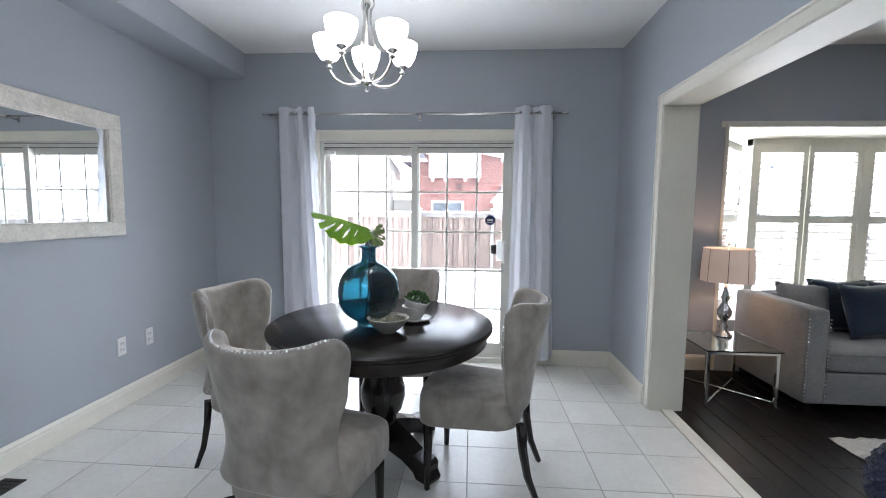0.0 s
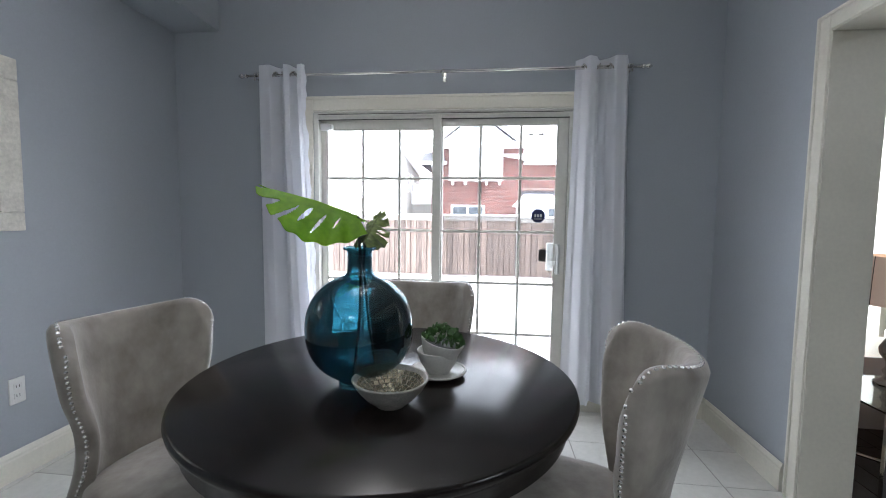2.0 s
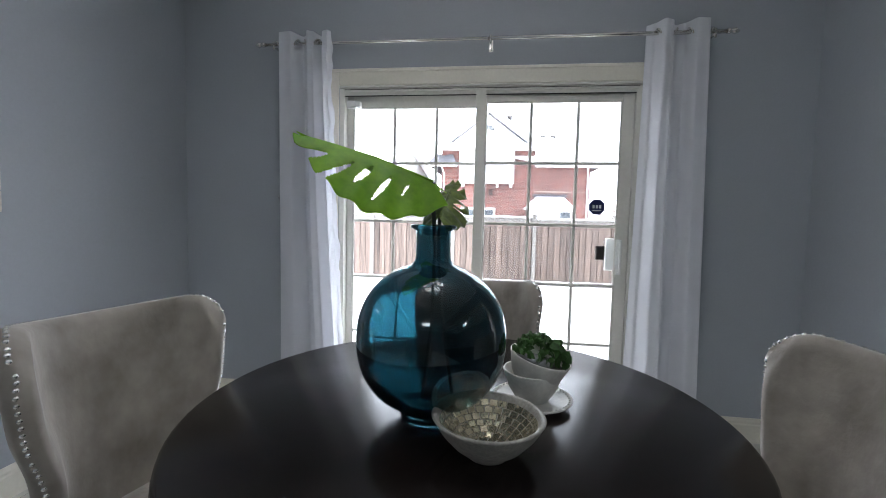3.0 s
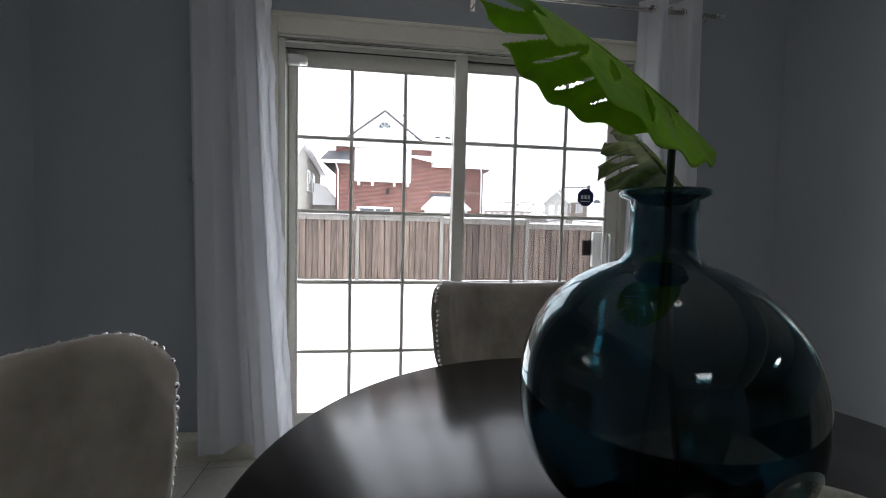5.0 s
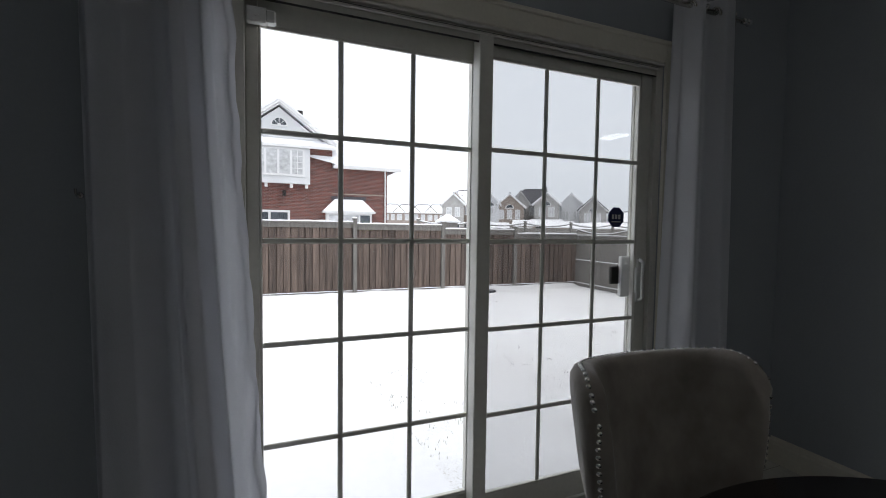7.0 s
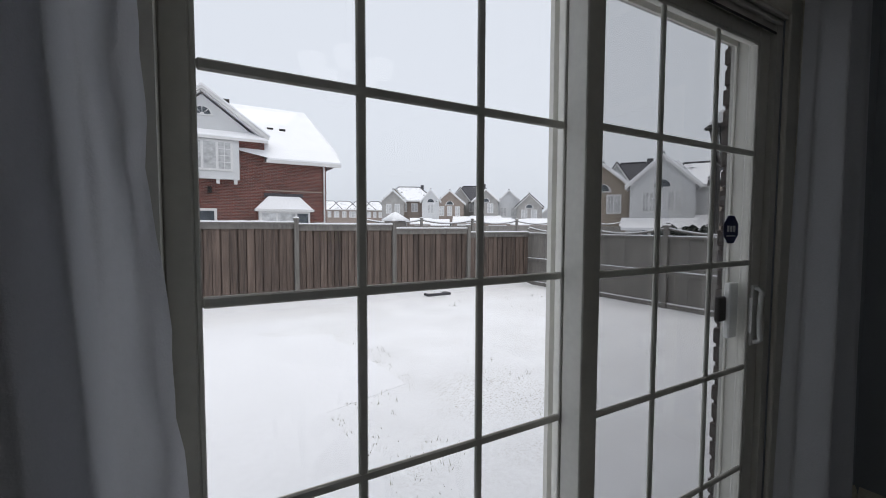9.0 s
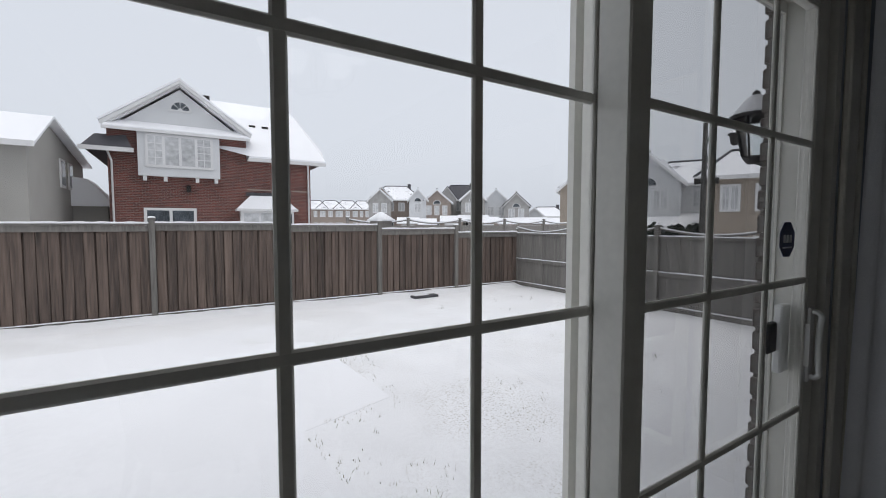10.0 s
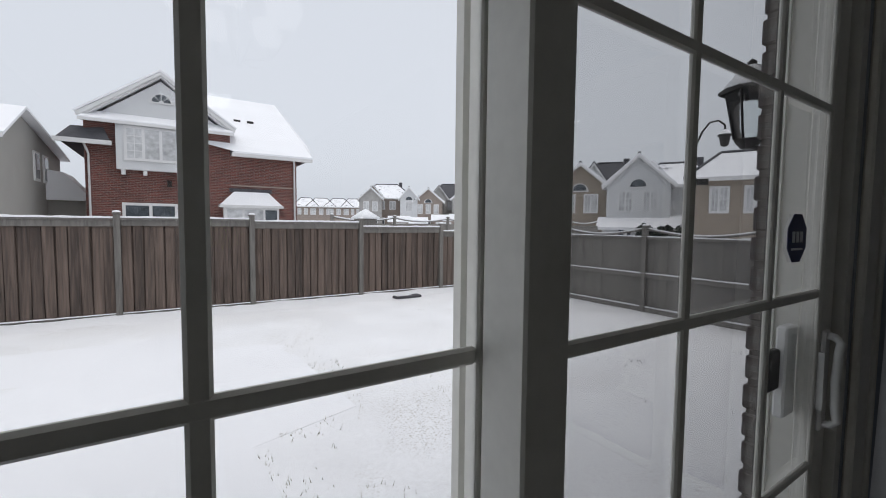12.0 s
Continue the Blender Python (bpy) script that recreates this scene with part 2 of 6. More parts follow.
def dirt_speckle(m, tone, fine, patch):
    """Thin spots in the snow where dark ground and grass show, gathered in patches."""
    n, l = m.node_tree.nodes, m.node_tree.links
    b = n["Principled BSDF"]
    old = b.inputs["Base Color"].links[0].from_socket
    tc = n.new("ShaderNodeTexCoord")
    facs = []
    for s, lo, hi in ((fine, 0.53, 0.68), (patch, 0.43, 0.58)):
        t, r = n.new("ShaderNodeTexNoise"), n.new("ShaderNodeMapRange")
        t.inputs["Scale"].default_value, t.inputs["Detail"].default_value = s, 5
        l.new(tc.outputs["Object"], t.inputs["Vector"])
        r.inputs[1].default_value, r.inputs[2].default_value = lo, hi
        l.new(t.outputs["Fac"], r.inputs[0])
        facs.append(r.outputs[0])
    mul, mx = n.new("ShaderNodeMath"), n.new("ShaderNodeMix")
    mul.operation = "MULTIPLY"
    l.new(facs[0], mul.inputs[0])
    l.new(facs[1], mul.inputs[1])
    mx.data_type = "RGBA"
    l.new(mul.outputs[0], mx.inputs[0])
    l.new(old, mx.inputs[6])
    mx.inputs[7].default_value = (*tone, 1)
    l.new(mx.outputs[2], b.inputs["Base Color"])


dirt_speckle(lawn_snow, (0.50, 0.485, 0.45), 48.0, 0.75)
dirt_speckle(patchy_roof, (0.07, 0.07, 0.08), 1.6, 0.35)
insect_mesh = veil_mat("insect_mesh", (0.06, 0.06, 0.065), 0.58)


def brick_mat(name, c1, c2, mortar, axis="XZ"):
    m = bpy.data.materials.new(name)
    m.use_nodes = True
    n, l = m.node_tree.nodes, m.node_tree.links
    b = n["Principled BSDF"]
    tc, sep, comb, add = n.new("ShaderNodeTexCoord"), n.new("ShaderNodeSeparateXYZ"), n.new("ShaderNodeCombineXYZ"), n.new("ShaderNodeMath")
    l.new(tc.outputs["Object"], sep.inputs[0])
    l.new(sep.outputs[0], add.inputs[0])
    l.new(sep.outputs[1], add.inputs[1])
    l.new(add.outputs[0], comb.inputs[0])
    l.new(sep.outputs[2], comb.inputs[1])
    br, no, mix = n.new("ShaderNodeTexBrick"), n.new("ShaderNodeTexNoise"), n.new("ShaderNodeMix")
    br.inputs["Color1"].default_value, br.inputs["Color2"].default_value, br.inputs["Mortar"].default_value = (*c1, 1), (*c2, 1), (*mortar, 1)
    br.inputs["Scale"].default_value, br.inputs["Brick Width"].default_value, br.inputs["Row Height"].default_value = 1.0, 0.235, 0.075
    br.inputs["Mortar Size"].default_value = 0.008
    l.new(comb.outputs[0], br.inputs["Vector"])
    no.inputs["Scale"].default_value, no.inputs["Detail"].default_value = 0.7, 6
    l.new(tc.outputs["Object"], no.inputs["Vector"])
    mix.data_type, mix.blend_type = "RGBA", "MULTIPLY"
    mix.inputs[0].default_value = 0.65
    l.new(br.outputs["Color"], mix.inputs[6])
    l.new(no.outputs["Fac"], mix.inputs[7])
    l.new(mix.outputs[2], b.inputs["Base Color"])
    b.inputs["Roughness"].default_value = 0.88
    bp = n.new("ShaderNodeBump")
    bp.inputs["Strength"].default_value = 0.5
    bp.inputs["Distance"].default_value = 0.01
    bp.invert = True
    l.new(br.outputs["Fac"], bp.inputs["Height"])
    l.new(bp.outputs[0], b.inputs["Normal"])
    return m


red_brick = brick_mat("red_brick", (0.27, 0.085, 0.066), (0.14, 0.052, 0.045), (0.36, 0.29, 0.26))
own_brick = brick_mat("own_brick", (0.13, 0.10, 0.09), (0.09, 0.07, 0.062), (0.16, 0.15, 0.14))


# ---- mesh helpers ----
def add_box(bm, x0, x1, y0, y1, z0, z1, bevel=0.0, m=None, segments=1):
    mx = Matrix.LocRotScale(((x0 + x1) / 2, (y0 + y1) / 2, (z0 + z1) / 2), None, (abs(x1 - x0), abs(y1 - y0), abs(z1 - z0)))
    vs = bmesh.ops.create_cube(bm, size=1, matrix=(m @ mx) if m else mx)["verts"]
    if bevel:
        es = list({e for v in vs for e in v.link_edges})
        bmesh.ops.bevel(bm, geom=es, offset=bevel, segments=segments, affect="EDGES", profile=0.5)
    return bm


def box(*a, **k):
    return add_box(bmesh.new(), *a, **k)


def frame_of(d):
    d = Vector(d).normalized()
    up = Vector((0, 0, 1)) if abs(d.z) < 0.95 else Vector((1, 0, 0))
    a = d.cross(up).normalized()
    return a, a.cross(d).normalized()


def add_tube(bm, pts, radii, seg=10, cap=True):
    pts = [Vector(p) for p in pts]
    if not isinstance(radii, (list, tuple)):
        radii = [radii] * len(pts)
    rings = []
    a, b = frame_of(pts[1] - pts[0])
    for i, p in enumerate(pts):
        d = (pts[min(i + 1, len(pts) - 1)] - pts[max(i - 1, 0)]).normalized()
        a = (a - d * a.dot(d)).normalized()
        b = d.cross(a)
        rings.append([bm.verts.new(p + (a * math.cos(2 * math.pi * k / seg) + b * math.sin(2 * math.pi * k / seg)) * radii[i]) for k in range(seg)])
    for r, s in zip(rings, rings[1:]):
        for k in range(seg):
            bm.faces.new((r[k], r[(k + 1) % seg], s[(k + 1) % seg], s[k])).smooth = True
    if cap:
        bm.faces.new(list(reversed(rings[0])))
        bm.faces.new(rings[-1])
    return bm


def add_lathe(bm, profile, centre=(0, 0, 0), seg=32, m=None):
    c = Vector(centre)
    rings = []
    for r, z in profile:
        if r < 1e-5:
            rings.append([bm.verts.new(c + Vector((0, 0, z)))])
        else:
            rings.append([bm.verts.new(c + Vector((r * math.cos(2 * math.pi * k / seg), r * math.sin(2 * math.pi * k / seg), z))) for k in range(seg)])
    new_v = [v for r in rings for v in r]
    for r, s in zip(rings, rings[1:]):
        for k in range(seg):
            if len(r) == 1 and len(s) == 1:
                continue
            if len(r) == 1:
                f = (r[0], s[(k + 1) % seg], s[k])
            elif len(s) == 1:
                f = (r[k], r[(k + 1) % seg], s[0])
            else:
                f = (r[k], r[(k + 1) % seg], s[(k + 1) % seg], s[k])
            bm.faces.new(f).smooth = True
    if m:
        bmesh.ops.transform(bm, matrix=m, verts=new_v)
    return bm


def add_prism(bm, outline, y0, y1, axis="y"):
    """A closed outline, as pairs, pushed from y0 to y1 along an axis."""
    def at(p, q):
        return {"y": (p[0], q, p[1]), "x": (q, p[0], p[1]), "z": (p[0], p[1], q)}[axis]
    a, b = [bm.verts.new(at(p, y0)) for p in outline], [bm.verts.new(at(p, y1)) for p in outline]
    bm.faces.new(a)
    bm.faces.new(list(reversed(b)))
    for i in range(len(a)):
        j = (i + 1) % len(a)
        bm.faces.new((a[j], a[i], b[i], b[j]))
    bmesh.ops.recalc_face_normals(bm, faces=bm.faces)
    return bm


def pane(x0, x1, y, z0, z1, parent, b=None):
    """A sheet of clear glass that faces the room; it lets daylight in."""
    bm = bmesh.new()
    p, q = (x0, y), (x1, y) if b is None else b
    bm.faces.new([bm.verts.new(v) for v in ((*p, z0), (*q, z0), (*q, z1), (*p, z1))])
    ob = new("pane", mesh_of("pane", bm, pane_glass, fix=False))
    ob.parent = parent
    ob.visible_shadow = False
    return ob


def mesh_of(name, bm, material, fix=True):
    if fix:
        bmesh.ops.recalc_face_normals(bm, faces=bm.faces)
    me = bpy.data.meshes.new(name)
    bm.to_mesh(me)
    bm.free()
    me.materials.append(material)
    return me


def part(name, bm, material, parent=None, label="", smooth_angle=None):
    ob = new(name, mesh_of(name, bm, material))
    if smooth_angle is not None:
        for p in ob.data.polygons:
            p.use_smooth = True
    ob.parent = parent
    if label:
        tagged(ob, label)
    return ob


def piece(name, mesh, parent, m):
    ob = new(name, mesh)
    ob.parent = parent
    ob.matrix_basis = m
    return ob


def thing(name, label, category, group="", at=(0, 0, 0), turn=0.0):
    ob = new(name)
    ob.empty_display_size = 0.1
    ob.matrix_basis = pose(*at, 0, 0, turn)
    return tagged(ob, label, category, group)


def structure(name, bm, material, label=""):
    return tagged(part(name, bm, material), label, "structure", kind="structure")


def soft(ob, levels=2):
    s = ob.modifiers.new("soft", "SUBSURF")
    s.levels = s.render_levels = levels
    for p in ob.data.polygons:
        p.use_smooth = True
    return ob

# ---- structure: dining room, opening to the living room, patio door ----
CEIL = 2.745
GROUND = -0.50
WX, EX, EX2, NY, SY = -2.45, 1.17, 1.39, 4.20, -3.4      # west wall, partition faces, north wall, south wall
LX = 6.2                                                  # living room's east wall
DX0, DX1, DZ1 = -1.44, 0.30, 1.98                         # patio door opening
NO = 4.40                                                 # outer face of the north wall
OPEN_Y, OPEN_Z = 3.385, 2.085                             # end and height of the wide opening

floor = structure("floor", box(WX - 0.15, 1.34, SY - 0.1, NY + 0.02, -0.12, -0.003), grout_mat, "pale ceramic tile floor with thin grey grout")
living_floor = structure("floor_living", box(1.34, LX + 0.1, SY - 0.1, NY + 0.05, -0.12, -0.012), plank_mat, "near-black stained hardwood floor")
structure("threshold", box(1.255, 1.335, SY, OPEN_Y + 0.02, -0.01, 0.008, bevel=0.003), trim_paint, "cream threshold strip between tile and hardwood")
structure("ceiling", box(WX - 0.15, LX + 0.1, SY - 0.1, NO, CEIL, CEIL + 0.12), ceiling_paint, "flat white painted ceiling")
structure("wall_west", box(WX - 0.15, WX, SY - 0.1, NO, 0, CEIL), wall_paint, "blue-grey painted wall")
structure("soffit", box(WX, -2.118, SY, NY, 2.531, CEIL), wall_paint, "blue-grey boxed soffit along the ceiling")
bm = bmesh.new()
add_box(bm, WX, DX0, NY, NO - 0.09, 0, CEIL)
add_box(bm, DX1, 2.06, NY, NO - 0.09, 0, CEIL)
add_box(bm, DX0, DX1, NY, NO - 0.09, DZ1, CEIL)
add_box(bm, 2.06, 4.62, NY, NO - 0.09, 2.09, CEIL)
add_box(bm, 4.62, LX, NY, NO - 0.09, 0, CEIL)
add_box(bm, 2.06, 4.62, NY, NO - 0.09, -0.1, 0.45)
structure("wall_north", bm, wall_paint, "blue-grey painted wall around the patio door")
bm = bmesh.new()
add_box(bm, EX, EX2, OPEN_Y, NY, 0, CEIL)
add_box(bm, EX, EX2, SY, OPEN_Y, OPEN_Z, CEIL)
add_box(bm, EX, EX2, SY, -1.2, 0, OPEN_Z)
structure("wall_partition", bm, wall_paint, "blue-grey painted partition with a wide cased opening")
structure("wall_south", box(WX, LX, SY - 0.1, SY, 0, CEIL), wall_paint, "blue-grey painted wall")
structure("wall_east", box(LX, LX + 0.12, SY - 0.1, NO, 0, CEIL), wall_paint, "blue-grey painted wall")


def base_profile(h=0.135, t=0.016):
    return [(0, 0), (t, 0), (t, h * 0.72), (t * 0.8, h * 0.78), (t * 0.8, h * 0.86), (t * 0.45, h * 0.95), (t * 0.3, h), (0, h)]


def baseboard(x0, y0, x1, y1, side):
    """side: unit normal into the room."""
    bm = bmesh.new()
    a, b = [], []
    for d, z in base_profile():
        a.append(bm.verts.new((x0 + side[0] * d, y0 + side[1] * d, z)))
        b.append(bm.verts.new((x1 + side[0] * d, y1 + side[1] * d, z)))
    bm.faces.new(a), bm.faces.new(list(reversed(b)))
    for i in range(len(a)):
        j = (i + 1) % len(a)
        bm.faces.new((a[i], a[j], b[j], b[i]))
    return structure("baseboard", bm, trim_paint, "cream painted moulded baseboard")


baseboard(WX, SY, WX, NY, (1, 0))
baseboard(WX + 0.02, NY, DX0 - 0.095, NY, (0, -1))
baseboard(DX1 + 0.095, NY, EX, NY, (0, -1))
baseboard(EX, NY - 0.02, EX, OPEN_Y + 0.075, (-1, 0))
baseboard(EX2, NY, EX2, OPEN_Y + 0.075, (1, 0))
baseboard(EX2 + 0.02, NY, 1.98, NY, (0, -1))

# jamb lining and casing of the wide opening
structure("opening_jamb", box(EX - 0.002, EX2 + 0.002, OPEN_Y - 0.02, OPEN_Y, 0.0, OPEN_Z - 0.02, bevel=0.002), trim_paint, "cream painted jamb lining of the wide opening")
structure("opening_head", box(EX - 0.002, EX2 + 0.002, SY, OPEN_Y, OPEN_Z - 0.02, OPEN_Z, bevel=0.002), trim_paint, "cream painted head lining of the wide opening")


def casing_stack(name, boxes, label):
    bm = bmesh.new()
    for b in boxes:
        add_box(bm, *b, bevel=0.004)
    return structure(name, bm, trim_paint, label)


for side, fx in ((-1, EX), (1, EX2)):
    a, b, c = fx, fx + side * 0.010, fx + side * 0.015
    casing_stack("opening_casing", [
        (min(a, b), max(a, b), OPEN_Y - 0.016, OPEN_Y + 0.04, 0, OPEN_Z + 0.045),
        (min(a, c), max(a, c), OPEN_Y + 0.04, OPEN_Y + 0.056, 0, OPEN_Z + 0.06),
        (min(a, b), max(a, b), -1.2, OPEN_Y - 0.016, OPEN_Z - 0.016, OPEN_Z + 0.045),
        (min(a, c), max(a, c), -1.2, OPEN_Y + 0.04, OPEN_Z + 0.045, OPEN_Z + 0.06)], "cream moulded casing round the wide opening")

# patio door casing, on the room side
casing_stack("trim", [
    (DX0 - 0.085, DX0, NY - 0.016, NY, 0, DZ1 + 0.085), (DX0 - 0.095, DX0 - 0.075, NY - 0.024, NY, 0, DZ1 + 0.095),
    (DX1, DX1 + 0.085, NY - 0.016, NY, 0, DZ1 + 0.085), (DX1 + 0.075, DX1 + 0.095, NY - 0.024, NY, 0, DZ1 + 0.095),
    (DX0, DX1, NY - 0.016, NY, DZ1, DZ1 + 0.085), (DX0 - 0.075, DX1 + 0.075, NY - 0.024, NY, DZ1 + 0.075, DZ1 + 0.095)], "cream moulded casing round the patio door")

# brick outside, with a stepped edge at the opening
outer = bmesh.new()
add_box(outer, -9, DX0 - 0.06, NO - 0.09, NO, -0.6, 5.6)
add_box(outer, DX1 + 0.06, 2.0, NO - 0.09, NO, -0.6, 5.6)
add_box(outer, DX0 - 0.06, DX1 + 0.06, NO - 0.09, NO, DZ1 + 0.02, 5.6)
add_box(outer, DX0 - 0.06, DX1 + 0.06, NO - 0.12, NO, -0.6, -0.25)
add_box(outer, 4.7, 7.0, NO - 0.09, NO, -0.6, 5.6)
add_box(outer, 2.0, 4.7, NO - 0.09, NO, 2.2, 5.6)
outside_wall = structure("outer_wall", outer, own_brick, "brown brick outer wall beside the patio door")
toothing = mesh_of("brick", box(-0.10, 0.0, -0.051, 0.051, -0.03, 0.03, bevel=0.004), own_brick)
for k in range(34):
    z = -0.02 + k * 0.075
    if z < 2.4:
        wob = 0.010 * ((k * 37) % 5) / 4
        piece("brick", toothing, outside_wall, pose(DX1 + 0.155 - wob, NO - 0.045, z))


# ---- patio door: frame, fixed pane outside, sliding pane inside ----
patio = tagged(part("door_1", box(DX0, DX0 + 0.03, NY + 0.004, NY + 0.14, 0.0, DZ1), vinyl), "white vinyl sliding patio door with grilles, closed", "door", kind="structure")
part("frame_side", box(DX1 - 0.036, DX1, NY + 0.004, NY + 0.14, 0.0, DZ1), vinyl, patio)
part("frame_head", box(DX0 + 0.03, DX1 - 0.02, NY + 0.004, NY + 0.14, DZ1 - 0.03, DZ1), vinyl, patio)
bm = box(DX0 + 0.03, DX1 - 0.02, NY - 0.02, NY + 0.14, 0.0, 0.045, bevel=0.004)
for y in (NY + 0.012, NY + 0.058, NY + 0.10):
    add_box(bm, DX0 + 0.03, DX1 - 0.02, y, y + 0.006, 0.045, 0.062)
part("sill_track", bm, vinyl, patio, "white vinyl sill with raised tracks")
part("head_stop", box(DX0 + 0.002, DX1 - 0.002, NY - 0.012, NY + 0.003, DZ1 - 0.013, DZ1 - 0.001, bevel=0.002), vinyl, patio)
part("head_stop", box(DX0 + 0.031, DX1 - 0.021, NY - 0.006, NY + 0.003, DZ1 - 0.034, DZ1 - 0.024, bevel=0.002), vinyl, patio)
# dark strips that paint in the shadow lines of the door head
part("weatherstrip", box(DX0 + 0.031, DX1 - 0.021, NY + 0.001, NY + 0.003, DZ1 - 0.0235, DZ1 - 0.019), slot_dark, patio, "dark strip drawn as a shadow line")
part("weatherstrip", box(DX0 + 0.031, DX1 - 0.021, NY + 0.006, NY + 0.009, DZ1 - 0.060, DZ1 - 0.054), slot_dark, patio, "dark strip drawn as a shadow line")
part("head_track", box(DX0 + 0.03, DX1 - 0.02, NY + 0.010, NY + 0.018, DZ1 - 0.055, DZ1 - 0.03), vinyl, patio)


def door_panel(name, x0, x1, gx0, gx1, z0, z1, gz0, gz1, y, xs, zs, label, deep, lip=0.0):
    p = part(name, box(x0, gx0, y - deep - lip, y + 0.02, z0, z1, bevel=0.003), vinyl, patio, label)
    part("stile", box(gx1, x1, y - deep, y + 0.02, z0, z1, bevel=0.003), vinyl, p)
    part("rail", box(gx0, gx1, y - deep + 0.002, y + 0.018, gz1, z1, bevel=0.003), vinyl, p)
    part("rail", box(gx0, gx1, y - deep + 0.002, y + 0.018, z0, gz0, bevel=0.003), vinyl, p)
    bm = bmesh.new()
    for a in ((gx0, gx0 + 0.008, gz0, gz1), (gx1 - 0.008, gx1, gz0, gz1), (gx0 + 0.008, gx1 - 0.008, gz0, gz0 + 0.008), (gx0 + 0.008, gx1 - 0.008, gz1 - 0.008, gz1)):
        add_box(bm, a[0], a[1], y - 0.013, y - 0.006, a[2], a[3], bevel=0.002)
    part("glazing_bead", bm, vinyl, p)
    pane(gx0, gx1, y, gz0, gz1, p)
    for x in xs:
        part("grille_bar", box(x - 0.009, x + 0.009, y - 0.012, y - 0.003, gz0 + 0.008, gz1 - 0.008, bevel=0.003), vinyl, p)
    for z in zs:
        part("grille_bar", box(gx0 + 0.008, gx1 - 0.008, y - 0.0125, y - 0.0035, z - 0.009, z + 0.009, bevel=0.003), vinyl, p)
    return p


ROWS = (1.535, 1.181, 0.834, 0.488)
door_panel("fixed_panel", -1.41, -0.555, -1.372, -0.612, 0.062, 1.95, 0.172, 1.868, NY + 0.073, (-1.113, -0.855), ROWS, "fixed white vinyl door panel with grilles", 0.016)
slider = door_panel("sliding_panel", -0.619, 0.262, -0.562, 0.197, 0.062, 1.95, 0.165, 1.884, NY + 0.036, (-0.302, -0.039), ROWS, "sliding white vinyl door panel with grilles", 0.014, 0.026)
# inner pull handle, outer plate and latch
HX = 0.216
bm = box(HX - 0.016, HX + 0.016, NY + 0.014, NY + 0.023, 0.905, 1.108, bevel=0.004)
add_tube(bm, [(HX, NY + 0.018, 0.918), (HX, NY + 0.004, 0.920), (HX, NY - 0.006, 0.930), (HX, NY - 0.003, 0.955), (HX, NY - 0.001, 1.008), (HX, NY - 0.003, 1.061), (HX, NY - 0.006, 1.086), (HX, NY + 0.004, 1.096), (HX, NY + 0.018, 1.098)], 0.0075, 10)
add_box(bm, HX - 0.020, HX - 0.0165, NY + 0.012, NY + 0.024, 0.95, 1.065)
part("pull_handle", bm, plastic_white, slider, "white plastic pull handle")
part("outer_plate", box(0.150, 0.205, NY + 0.058, NY + 0.078, 0.925, 1.112, bevel=0.004), plastic_white, slider)
part("latch", box(0.100, 0.148, NY + 0.066, NY + 0.082, 0.985, 1.067, bevel=0.004), dark_metal, slider, "dark metal latch")
bm = box(-1.405, -1.345, NY + 0.02, NY + 0.05, 1.858, 1.905, bevel=0.004)
add_box(bm, -1.350, -1.318, NY + 0.016, NY + 0.054, 1.862, 1.900, bevel=0.006)
add_tube(bm, [(-1.375, NY + 0.017, 1.88), (-1.375, NY + 0.022, 1.88)], 0.007, 8)
part("corner_lock", bm, plastic_white, patio, "white plastic corner lock")

screen = part("insect_screen", box(-0.60, -0.575, NY + 0.118, NY + 0.132, 0.062, 1.95), vinyl, patio, "insect screen outside the sliding panel")
part("screen_stile", box(0.255, 0.28, NY + 0.118, NY + 0.132, 0.062, 1.95), vinyl, screen)
part("screen_rail", box(-0.575, 0.255, NY + 0.118, NY + 0.132, 1.92, 1.95), vinyl, screen)
part("screen_rail", box(-0.575, 0.255, NY + 0.118, NY + 0.132, 0.062, 0.09), vinyl, screen)
bm = bmesh.new()
bm.faces.new([bm.verts.new(v) for v in ((-0.575, NY + 0.125, 0.09), (0.255, NY + 0.125, 0.09), (0.255, NY + 0.125, 1.92), (-0.575, NY + 0.125, 1.92))])
part("mesh", bm, insect_mesh, screen)

# security sticker on the pane
sticker = thing("window_sticker", "small dark blue octagonal security sticker on the pane", "sticker", at=(0.086, NY + 0.0335, 1.290))
octagon = [(0.047 * math.cos(radians(22.5 + 45 * k)), 0.047 * math.sin(radians(22.5 + 45 * k))) for k in range(8)]
part("octagon", add_prism(bmesh.new(), octagon, -0.001, 0.0), sign_blue, sticker)
bm = bmesh.new()
for x0, x1, z0, z1 in ((-0.024, -0.012, -0.008, 0.012), (-0.006, 0.006, -0.008, 0.012), (0.012, 0.024, -0.008, 0.012), (-0.026, 0.026, -0.022, -0.018)):
    add_box(bm, x0, x1, -0.0018, -0.001, z0, z1)
part("lettering", bm, sign_white, sticker, "pale lettering bars")

